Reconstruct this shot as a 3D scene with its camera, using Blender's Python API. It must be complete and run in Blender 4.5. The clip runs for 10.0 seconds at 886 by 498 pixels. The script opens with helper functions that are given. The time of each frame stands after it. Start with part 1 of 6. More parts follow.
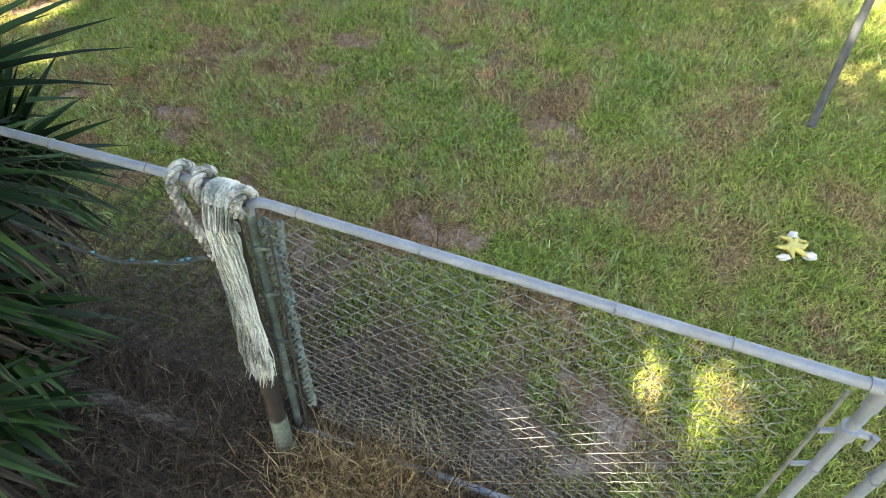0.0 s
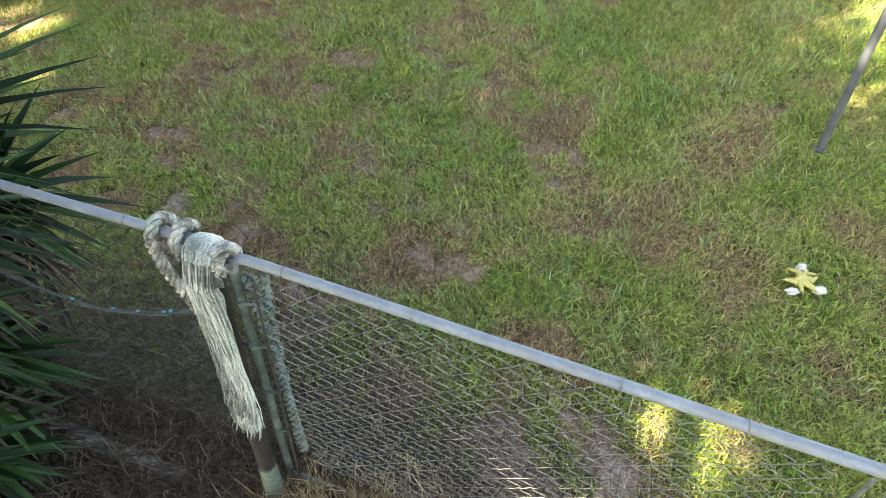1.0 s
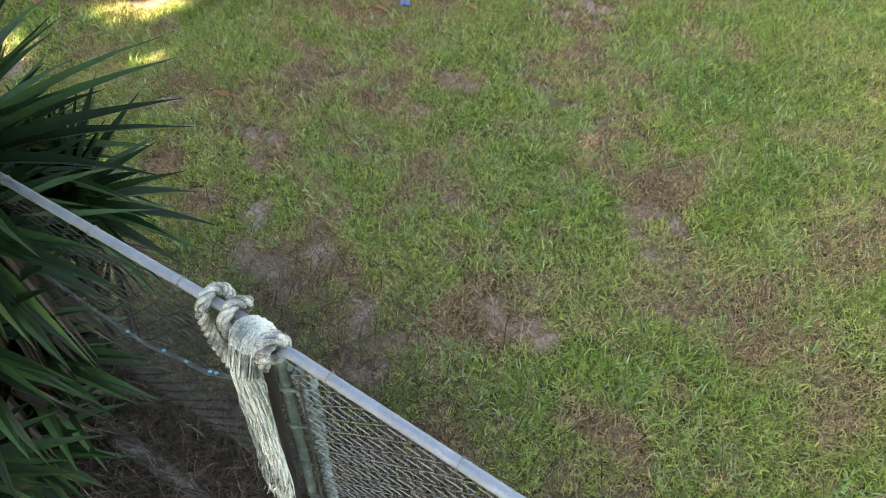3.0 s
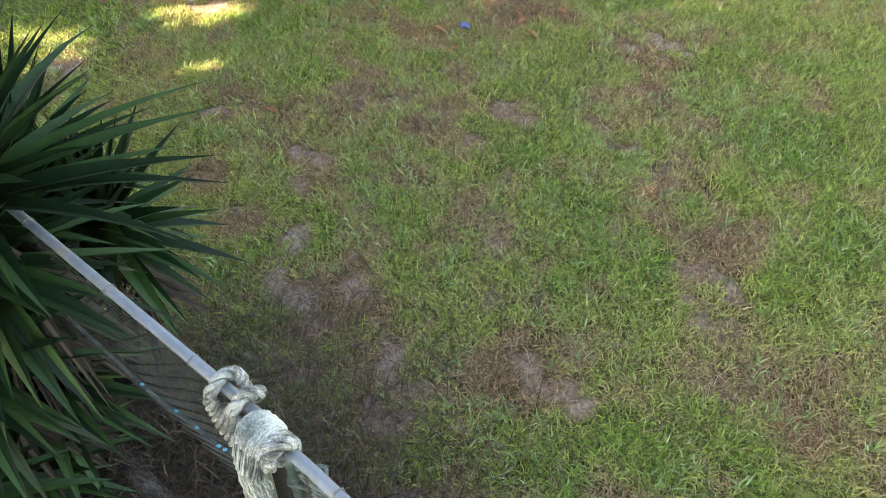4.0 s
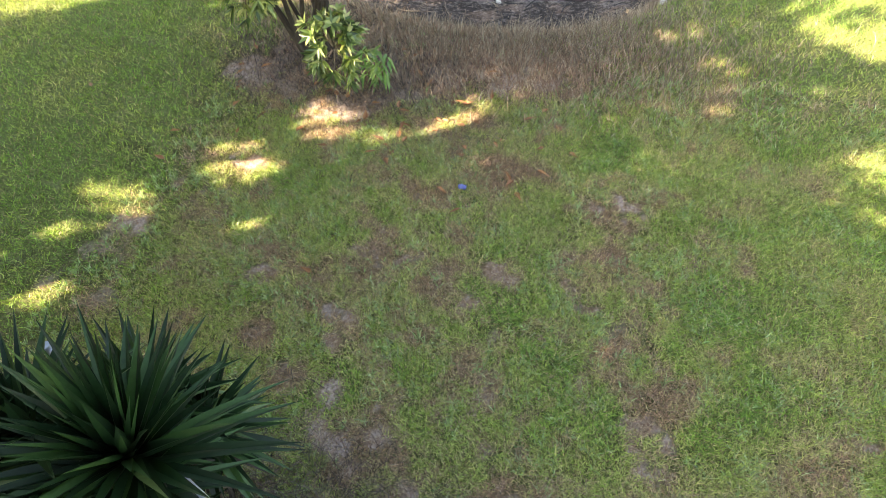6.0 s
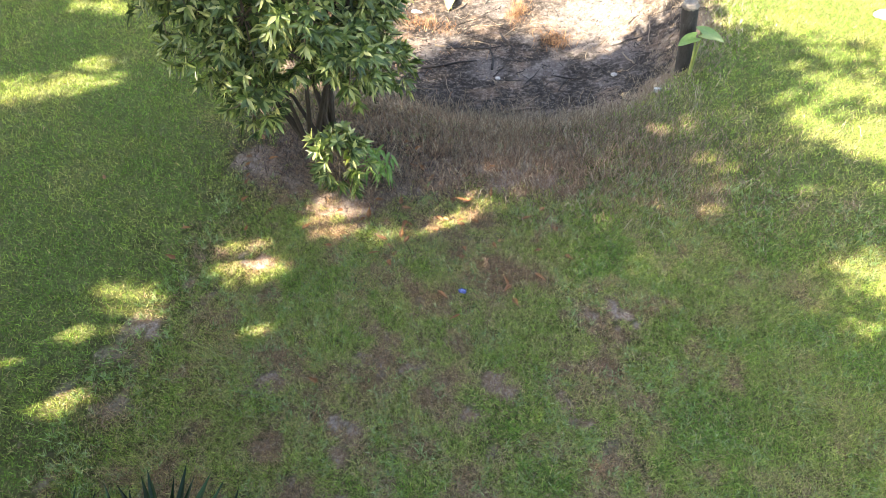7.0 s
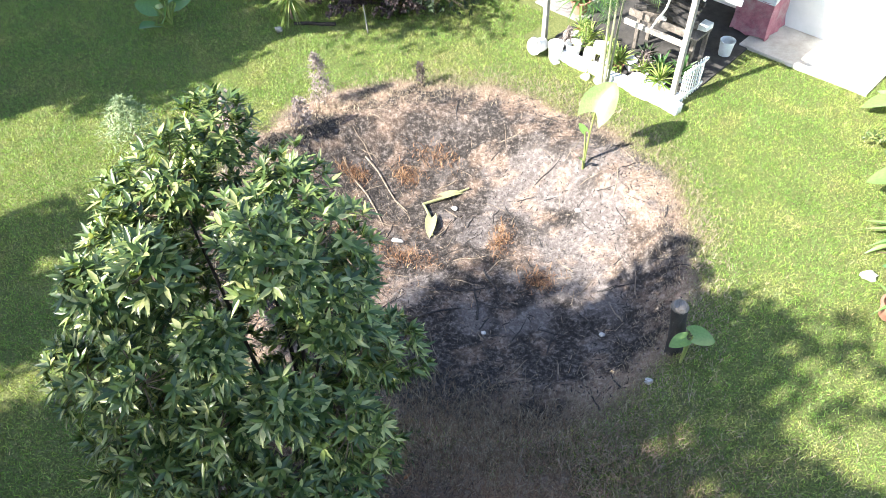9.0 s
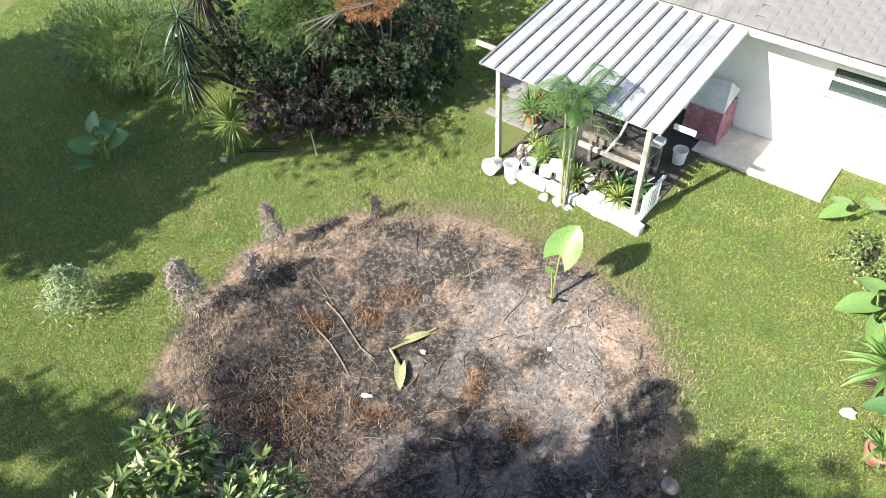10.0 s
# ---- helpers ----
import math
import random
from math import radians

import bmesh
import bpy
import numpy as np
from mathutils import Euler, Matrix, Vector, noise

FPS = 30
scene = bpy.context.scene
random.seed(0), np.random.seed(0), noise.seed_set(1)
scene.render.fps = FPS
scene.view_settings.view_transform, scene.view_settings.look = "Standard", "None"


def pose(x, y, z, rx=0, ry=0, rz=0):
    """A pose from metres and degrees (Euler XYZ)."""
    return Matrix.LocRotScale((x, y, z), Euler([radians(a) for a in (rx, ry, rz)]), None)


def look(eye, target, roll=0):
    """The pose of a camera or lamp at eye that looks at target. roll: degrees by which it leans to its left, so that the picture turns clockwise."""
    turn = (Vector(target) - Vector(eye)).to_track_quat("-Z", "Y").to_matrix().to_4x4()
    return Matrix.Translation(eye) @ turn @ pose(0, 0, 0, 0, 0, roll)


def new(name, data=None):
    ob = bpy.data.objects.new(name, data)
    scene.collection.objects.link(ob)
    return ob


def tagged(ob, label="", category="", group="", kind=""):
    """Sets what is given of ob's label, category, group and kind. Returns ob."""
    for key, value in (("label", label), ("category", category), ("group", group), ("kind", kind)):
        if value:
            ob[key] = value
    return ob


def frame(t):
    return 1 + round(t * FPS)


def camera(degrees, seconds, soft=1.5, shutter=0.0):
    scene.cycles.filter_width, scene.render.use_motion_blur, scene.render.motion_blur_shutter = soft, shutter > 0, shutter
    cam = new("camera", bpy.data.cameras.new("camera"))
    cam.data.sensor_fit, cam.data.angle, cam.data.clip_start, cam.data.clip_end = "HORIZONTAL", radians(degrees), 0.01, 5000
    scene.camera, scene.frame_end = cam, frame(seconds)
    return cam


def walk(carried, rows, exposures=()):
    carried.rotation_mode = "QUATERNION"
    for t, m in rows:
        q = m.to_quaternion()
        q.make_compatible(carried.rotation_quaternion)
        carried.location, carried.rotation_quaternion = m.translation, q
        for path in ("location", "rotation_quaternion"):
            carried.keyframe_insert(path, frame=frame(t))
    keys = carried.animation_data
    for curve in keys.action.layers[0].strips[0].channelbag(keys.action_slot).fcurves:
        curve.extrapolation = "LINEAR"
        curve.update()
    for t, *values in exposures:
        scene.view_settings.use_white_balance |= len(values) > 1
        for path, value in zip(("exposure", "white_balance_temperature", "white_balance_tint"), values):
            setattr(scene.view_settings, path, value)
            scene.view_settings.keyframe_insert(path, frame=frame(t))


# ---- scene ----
cam = camera(66.1, 10.0, soft=0.8)
PATH = [
    (0, (0.227, -0.033, 2.98), (0.125, 1.238, 1.44), -4.8),
    (0.5, (0.232, 0.002, 2.965), (0.132, 1.273, 1.424), -4.7),
    (1, (0.239, 0.166, 2.994), (0.137, 1.441, 1.456), -4.7),
    (1.5, (0.238, 0.307, 2.994), (-0.043, 1.564, 1.464), -4.3),
    (2, (0.247, 0.356, 3.001), (-0.089, 1.602, 1.472), -4.2),
    (2.2, (0.249, 0.37, 3.002), (-0.087, 1.614, 1.473), -4.2),
    (3.3, (0.206, 0.672, 3.064), (-0.151, 1.884, 1.513), -3.8),
    (3.5, (0.181, 0.747, 3.057), (-0.233, 1.946, 1.511), -3.6),
    (4, (0.173, 0.865, 3.088), (-0.291, 2.045, 1.542), -3.8),
    (4.5, (0.173, 0.936, 3.278), (-0.296, 2.107, 1.726), -4.1),
    (5, (0.158, 0.937, 3.609), (-0.303, 2.113, 2.058), -3.7),
    (5.5, (0.166, 0.964, 4.163), (-0.294, 2.139, 2.611), -3.7),
    (5.7, (0.167, 0.982, 4.386), (-0.292, 2.161, 2.837), -3.8),
    (6.8, (0.095, 1.37, 5.382), (-0.379, 2.574, 3.857), -4.0),
    (7, (0.027, 1.547, 5.505), (-0.444, 2.753, 3.98), -3.9),
    (7.5, (-0.153, 2.136, 5.952), (-0.605, 3.355, 4.432), -4.1),
    (8, (-0.36, 2.792, 6.474), (-0.808, 4.018, 4.96), -4.0),
    (8.5, (-0.621, 3.61, 7.106), (-1.064, 4.851, 5.602), -3.8),
    (9, (-0.852, 4.394, 7.696), (-1.274, 5.649, 6.196), -3.7),
    (9.5, (-1.14, 5.334, 8.333), (-1.5, 6.622, 6.846), -3.9),
    (10, (-1.369, 6.107, 8.785), (-1.676, 7.439, 7.325), -4.1),
]
walk(cam, [(t, look(eye, target, roll)) for t, eye, target, roll in PATH],
     exposures=((0, 3.22, 9200, 10), (2, 3.3, 9400, 10), (3.5, 3.36, 9300, 12), (5.5, 3.44, 9000, 12), (7, 3.12, 8000, 12), (8, 2.88, 6700, 12), (9, 2.36, 6400, 11), (9.5, 1.96, 6500, 9), (10, 1.68, 6550, 8)))

# ---- sky and sun ----
SUN_DROP = Vector((0.93, 0.82, -1.0)).normalized()      # the way the sunlight travels
ELEV = math.asin(-SUN_DROP.z)
world = bpy.data.worlds.new("sky")
scene.world = world
world.use_nodes = True
wn = world.node_tree.nodes
sky = wn.new("ShaderNodeTexSky")
sky.sky_type = "NISHITA"
sky.sun_disc = False
sky.sun_elevation = ELEV
sky.sun_rotation = math.atan2(-SUN_DROP.x, -SUN_DROP.y)
wn["Background"].inputs["Strength"].default_value = 0.1
world.node_tree.links.new(sky.outputs[0], wn["Background"].inputs["Color"])
sun = new("sun", bpy.data.lights.new("sun", "SUN"))
sun.data.energy, sun.data.angle, sun.data.color = 4.4, radians(0.6), (1.0, 0.95, 0.86)
sun.matrix_world = look((-12, -14, 18), Vector((-12, -14, 18)) + SUN_DROP)


# ---- materials ----
def nodes_of(name):
    m = bpy.data.materials.new(name)
    m.use_nodes = True
    return m, m.node_tree, m.node_tree.nodes["Principled BSDF"], m.node_tree.nodes["Material Output"]


def ramp(nt, src, stops):
    r = nt.nodes.new("ShaderNodeValToRGB")
    while len(r.color_ramp.elements) < len(stops):
        r.color_ramp.elements.new(0.5)
    for e, (p, c) in zip(r.color_ramp.elements, stops):
        e.position, e.color = p, (*c, 1)
    nt.links.new(src, r.inputs[0])
    return r.outputs[0]


def noise_of(nt, scale, detail=6, rough=0.6, stretch=None):
    n = nt.nodes.new("ShaderNodeTexNoise")
    n.inputs["Scale"].default_value, n.inputs["Detail"].default_value, n.inputs["Roughness"].default_value = scale, detail, rough
    c = nt.nodes.new("ShaderNodeTexCoord")
    if stretch:
        mp = nt.nodes.new("ShaderNodeMapping")
        mp.inputs["Scale"].default_value = stretch
        nt.links.new(c.outputs["Object"], mp.inputs[0])
        nt.links.new(mp.outputs[0], n.inputs["Vector"])
    else:
        nt.links.new(c.outputs["Object"], n.inputs["Vector"])
    return n.outputs["Fac"]


def mix(nt, fac, a, b, mode="MIX"):
    m = nt.nodes.new("ShaderNodeMix")
    m.data_type, m.blend_type = "RGBA", mode
    for sock, v in ((m.inputs[0], fac), (m.inputs[6], a), (m.inputs[7], b)):
        if isinstance(v, (int, float)):
            sock.default_value = v
        elif isinstance(v, tuple):
            sock.default_value = (*v, 1)
        else:
            nt.links.new(v, sock)
    return m.outputs[2]


def surface(name, stops, rough=0.6, metal=0.0, scale=8.0, fine=90.0, bump=0.25, depth=0.004, stretch=None, stain=None, spread=0.5):
    """Stops of colour over a coarse noise, broken by a fine one, with relief. stain: a colour that gathers in blotches."""
    m, nt, b, _ = nodes_of(name)
    n1, n2 = noise_of(nt, scale, 7, 0.62, stretch), noise_of(nt, fine, 4, 0.6, stretch)
    add = nt.nodes.new("ShaderNodeMath")
    add.operation = "MULTIPLY_ADD"
    add.inputs[1].default_value = spread
    nt.links.new(n2, add.inputs[0])
    half = nt.nodes.new("ShaderNodeMath")
    half.operation = "MULTIPLY_ADD"
    half.inputs[1].default_value, half.inputs[2].default_value = 1.0, -0.5 * spread
    nt.links.new(n1, half.inputs[0])
    nt.links.new(half.outputs[0], add.inputs[2])
    col = ramp(nt, add.outputs[0], stops)
    if stain:
        s = ramp(nt, noise_of(nt, scale * 0.45, 8, 0.7), [(0.5, (0, 0, 0)), (0.66, (0.8, 0.8, 0.8))])
        col = mix(nt, s, col, stain)
    nt.links.new(col, b.inputs["Base Color"])
    b.inputs["Roughness"].default_value, b.inputs["Metallic"].default_value = rough, metal
    if bump:
        bp = nt.nodes.new("ShaderNodeBump")
        bp.inputs["Strength"].default_value, bp.inputs["Distance"].default_value = bump, depth
        nt.links.new(add.outputs[0], bp.inputs["Height"])
        nt.links.new(bp.outputs[0], b.inputs["Normal"])
    return m


def foliage(name, stops, rough=0.4, through_light=0.3, tint=None, attr="", vary=None, gloss=0.5):
    """Leaf material: each leaf has its own shade, light comes through."""
    m, nt, b, out = nodes_of(name)
    if attr:
        a = nt.nodes.new("ShaderNodeAttribute")
        a.attribute_name = attr
        src = a.outputs["Fac"]
    else:
        src = nt.nodes.new("ShaderNodeNewGeometry").outputs["Random Per Island"]
    col = ramp(nt, src, stops)
    n = noise_of(nt, 30, 3)
    col = mix(nt, 0.35, col, ramp(nt, n, [(0.35, (0.35, 0.35, 0.3)), (0.65, (1, 1, 1))]), "MULTIPLY")
    if vary:
        isle = nt.nodes.new("ShaderNodeNewGeometry").outputs["Random Per Island"]
        col = mix(nt, 1.0, col, ramp(nt, isle, [(0.0, (vary[0],) * 3), (0.7, (vary[1],) * 3), (1.0, (vary[2],) * 3)]), "MULTIPLY")
    nt.links.new(col, b.inputs["Base Color"])
    b.inputs["Roughness"].default_value, b.inputs["Specular IOR Level"].default_value = rough, gloss
    tr = nt.nodes.new("ShaderNodeBsdfTranslucent")
    nt.links.new(mix(nt, 1.0, col, tint or (0.9, 1.0, 0.35), "MULTIPLY"), tr.inputs["Color"])
    ms = nt.nodes.new("ShaderNodeMixShader")
    ms.inputs[0].default_value = through_light
    nt.links.new(b.outputs[0], ms.inputs[1])
    nt.links.new(tr.outputs[0], ms.inputs[2])
    nt.links.new(ms.outputs[0], out.inputs["Surface"])
    return m


GRASS = foliage("grass_blades", [(0.0, (0.40, 0.25, 0.16)), (0.2, (0.54, 0.42, 0.25)), (0.38, (0.48, 0.50, 0.18)), (0.65, (0.36, 0.47, 0.105)), (1.0, (0.215, 0.38, 0.068))], 0.42, 0.35, tint=(1.0, 1.0, 0.4), attr="tint", vary=(0.25, 1.0, 1.5))
STRAW = foliage("dead_grass", [(0.0, (0.05, 0.032, 0.022)), (0.4, (0.12, 0.08, 0.05)), (0.75, (0.22, 0.16, 0.10)), (1.0, (0.34, 0.27, 0.18))], 0.6, 0.15, (1, 0.9, 0.7))
YUCCA = foliage("yucca_leaf", [(0.0, (0.006, 0.018, 0.008)), (0.5, (0.012, 0.036, 0.013)), (0.95, (0.042, 0.1, 0.03)), (1.0, (0.12, 0.15, 0.05))], 0.42, 0.1, gloss=0.24)
DARKBARK = surface("dark_bark", [(0.3, (0.012, 0.01, 0.008)), (0.7, (0.05, 0.038, 0.03))], 0.9, 0, 9, 60, 0.7, 0.01, (1, 1, 0.25))
SHRUB = foliage("shrub_leaf", [(0.0, (0.034, 0.068, 0.022)), (0.4, (0.08, 0.135, 0.04)), (0.75, (0.21, 0.275, 0.085)), (1.0, (0.48, 0.49, 0.22))], 0.34, 0.25)
# Darkened leaf; the shade on the hedge front is put into its colour.
DARKLEAF = foliage("dark_leaf", [(0.0, (0.007, 0.02, 0.008)), (0.7, (0.02, 0.044, 0.014)), (1.0, (0.05, 0.085, 0.024))], 0.7, 0.12)
CONIFER = foliage("feathery_leaf", [(0.0, (0.035, 0.08, 0.018)), (0.6, (0.10, 0.18, 0.04)), (1.0, (0.22, 0.29, 0.08))], 0.55, 0.2)
PURPLE = foliage("purple_leaf", [(0.0, (0.02, 0.012, 0.013)), (0.6, (0.06, 0.038, 0.038)), (1.0, (0.15, 0.11, 0.10))], 0.65, 0.1, (1, 0.8, 0.8))
DEADLEAF = foliage("brown_leaf", [(0.0, (0.13, 0.05, 0.02)), (0.5, (0.33, 0.14, 0.05)), (1.0, (0.45, 0.28, 0.13))], 0.6, 0.15, (1, 0.8, 0.5))
GREYWEED = foliage("withered_weed", [(0.0, (0.13, 0.10, 0.09)), (0.6, (0.27, 0.22, 0.20)), (1.0, (0.38, 0.33, 0.30))], 0.8, 0.1, (1, 0.9, 0.8))
TARO = foliage("elephant_ear_leaf", [(0.0, (0.13, 0.25, 0.07)), (0.5, (0.17, 0.30, 0.085)), (1.0, (0.24, 0.36, 0.12))], 0.4, 0.32)
# Darker copy of the elephant ear leaf, with shade put into its colour.
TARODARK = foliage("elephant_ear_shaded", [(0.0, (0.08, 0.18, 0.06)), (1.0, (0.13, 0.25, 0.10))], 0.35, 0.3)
LIME = foliage("lime_leaf", [(0.0, (0.10, 0.19, 0.035)), (0.5, (0.21, 0.30, 0.065)), (1.0, (0.42, 0.45, 0.17))], 0.4, 0.3)
PALM = foliage("palm_frond", [(0.0, (0.04, 0.10, 0.025)), (0.7, (0.085, 0.17, 0.04)), (1.0, (0.20, 0.25, 0.07))], 0.45, 0.2)
BARK = surface("bark", [(0.3, (0.07, 0.05, 0.035)), (0.7, (0.2, 0.15, 0.11))], 0.9, 0, 9, 60, 0.7, 0.01, (1, 1, 0.25))
GALV = surface("galvanised_pipe", [(0.3, (0.15, 0.185, 0.23)), (0.6, (0.205, 0.245, 0.295)), (0.8, (0.27, 0.31, 0.355))], 0.6, 0.1, 14, 120, 0.12, 0.001, stain=(0.23, 0.23, 0.22))
# Near-black copy of the fence wire, its shaded look put into the colour.
SHADEWIRE = surface("shaded_fence_wire", [(0.3, (0.014, 0.015, 0.014)), (0.7, (0.05, 0.053, 0.05))], 0.6, 0.1, 20, 150, 0.0)
WIRE = surface("chain_link_wire", [(0.3, (0.11, 0.122, 0.118)), (0.7, (0.27, 0.29, 0.28))], 0.5, 0.3, 20, 150, 0.0)
MOSSPIPE = surface("algae_pipe", [(0.25, (0.035, 0.05, 0.048)), (0.5, (0.075, 0.105, 0.095)), (0.8, (0.2, 0.25, 0.235))], 0.55, 0.2, 12, 90, 0.2, 0.001)
RUSTWOOD = surface("rotten_post", [(0.3, (0.006, 0.005, 0.004)), (0.55, (0.018, 0.013, 0.011)), (0.75, (0.07, 0.06, 0.052))], 0.85, 0, 8, 70, 0.6, 0.006, (1, 1, 0.2))
ROPE = surface("weathered_rope", [(0.36, (0.06, 0.064, 0.056)), (0.5, (0.20, 0.205, 0.185)), (0.62, (0.50, 0.495, 0.465))], 0.85, 0, 22, 260, 0.7, 0.003, stain=(0.2, 0.25, 0.23))
ROPEGREEN = surface("mossy_rope", [(0.25, (0.035, 0.045, 0.04)), (0.5, (0.085, 0.108, 0.1)), (0.75, (0.17, 0.2, 0.185))], 0.85, 0, 20, 240, 0.7, 0.003, stain=(0.12, 0.2, 0.24))
FRAY = surface("frayed_fibre", [(0.34, (0.15, 0.18, 0.17)), (0.5, (0.42, 0.455, 0.435)), (0.66, (0.68, 0.71, 0.69))], 0.8, 0, 10, 200, 0.4, 0.002, (1, 1, 0.3))
DIRTYROPE = surface("dirty_rope", [(0.3, (0.02, 0.026, 0.026)), (0.5, (0.05, 0.064, 0.064)), (0.75, (0.11, 0.135, 0.135))], 0.9, 0, 20, 240, 0.7, 0.003)
NAVY = surface("blue_plastic", [(0.3, (0.03, 0.045, 0.16)), (0.7, (0.07, 0.10, 0.30))], 0.4, 0, 20, 90, 0.3, 0.003)
BLUE = surface("blue_twine", [(0.3, (0.03, 0.22, 0.36)), (0.7, (0.07, 0.34, 0.48))], 0.6, 0, 30, 200, 0.2, 0.001)
WOODGREY = surface("silvered_wood", [(0.25, (0.06, 0.05, 0.042)), (0.5, (0.15, 0.13, 0.11)), (0.75, (0.27, 0.245, 0.215))], 0.85, 0, 6, 80, 0.6, 0.005, (1, 0.12, 1))
LUMBER = surface("weathered_lumber", [(0.3, (0.22, 0.20, 0.175)), (0.6, (0.36, 0.34, 0.305)), (0.8, (0.46, 0.44, 0.41))], 0.8, 0, 7, 70, 0.35, 0.003, (1, 1, 0.15))
PAINTWHITE = surface("white_house_paint", [(0.2, (0.72, 0.72, 0.69)), (0.6, (0.80, 0.80, 0.77)), (0.9, (0.84, 0.84, 0.82))], 0.75, 0, 3, 60, 0.2, 0.003, stain=(0.70, 0.71, 0.67))
BLOCKWHITE = surface("whitewashed_block", [(0.25, (0.55, 0.55, 0.53)), (0.55, (0.78, 0.78, 0.77)), (0.8, (0.84, 0.84, 0.83))], 0.85, 0, 7, 60, 0.5, 0.006, stain=(0.45, 0.43, 0.38))
PLASTICW = surface("white_plastic", [(0.3, (0.70, 0.71, 0.71)), (0.7, (0.80, 0.81, 0.81))], 0.4, 0, 6, 60, 0.05, 0.001, stain=(0.55, 0.54, 0.5))
TIN = surface("ribbed_roof_metal", [(0.25, (0.26, 0.275, 0.285)), (0.5, (0.38, 0.395, 0.405)), (0.8, (0.47, 0.485, 0.49))], 0.5, 0.2, 1.6, 30, 0.08, 0.002, stain=(0.25, 0.245, 0.24))
SHINGLE = surface("asphalt_shingle", [(0.25, (0.10, 0.095, 0.092)), (0.5, (0.15, 0.143, 0.138)), (0.8, (0.21, 0.20, 0.193))], 0.95, 0, 2.2, 130, 0.6, 0.004)
CONCRETE = surface("pale_concrete", [(0.25, (0.40, 0.38, 0.34)), (0.55, (0.56, 0.54, 0.49)), (0.8, (0.66, 0.64, 0.59))], 0.9, 0, 2.5, 70, 0.3, 0.004, stain=(0.36, 0.31, 0.25))
# Pale pavers darkened: shade over the path is put into their colour.
PAVER = surface("shaded_paver", [(0.3, (0.14, 0.135, 0.13)), (0.7, (0.28, 0.265, 0.25))], 0.9, 0, 6, 60, 0.4, 0.004, stain=(0.16, 0.15, 0.13))
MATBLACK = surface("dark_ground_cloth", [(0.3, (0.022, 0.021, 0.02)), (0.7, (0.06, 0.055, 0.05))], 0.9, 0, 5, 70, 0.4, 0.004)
CHAR = surface("charred_wood", [(0.3, (0.012, 0.011, 0.011)), (0.6, (0.04, 0.036, 0.034)), (0.8, (0.13, 0.12, 0.115))], 0.9, 0, 12, 80, 0.8, 0.006, (1, 1, 0.3))
STICK = surface("dry_stick", [(0.3, (0.10, 0.075, 0.055)), (0.6, (0.24, 0.19, 0.14)), (0.8, (0.40, 0.34, 0.27))], 0.9, 0, 14, 90, 0.5, 0.003)
COVERRED = surface("faded_red_cloth", [(0.25, (0.17, 0.055, 0.085)), (0.5, (0.30, 0.115, 0.15)), (0.8, (0.42, 0.23, 0.26))], 0.8, 0, 5, 60, 0.5, 0.01, stain=(0.35, 0.28, 0.28))
COVERWHITE = surface("grey_white_tarp", [(0.3, (0.48, 0.49, 0.49)), (0.7, (0.66, 0.67, 0.67))], 0.6, 0, 4, 50, 0.3, 0.008)
DARKMETAL = surface("dark_steel", [(0.3, (0.05, 0.055, 0.06)), (0.7, (0.12, 0.13, 0.14))], 0.5, 0.4, 10, 90, 0.1, 0.001)
POLE = surface("painted_steel_pole", [(0.3, (0.075, 0.088, 0.108)), (0.6, (0.115, 0.132, 0.155)), (0.8, (0.17, 0.185, 0.205))], 0.5, 0.4, 9, 90, 0.15, 0.001)
YELLOW = surface("dull_yellow_cloth", [(0.3, (0.36, 0.33, 0.10)), (0.7, (0.52, 0.47, 0.17))], 0.9, 0, 25, 150, 0.4, 0.004)
CLOTHW = surface("white_cloth", [(0.3, (0.36, 0.37, 0.36)), (0.7, (0.62, 0.62, 0.61))], 0.9, 0, 25, 150, 0.3, 0.003)
ROCK = surface("pale_rock", [(0.3, (0.30, 0.29, 0.27)), (0.7, (0.55, 0.53, 0.50))], 0.9, 0, 9, 60, 0.6, 0.01)
TERRACOTTA = surface("terracotta", [(0.3, (0.30, 0.14, 0.09)), (0.7, (0.42, 0.22, 0.15))], 0.85, 0, 8, 70, 0.2, 0.002)
GLASS, gnt, gb, _ = nodes_of("window_glass")
gb.inputs["Base Color"].default_value, gb.inputs["Roughness"].default_value = (0.10, 0.14, 0.13, 1), 0.05
gb.inputs["Transmission Weight"].default_value = 0.6


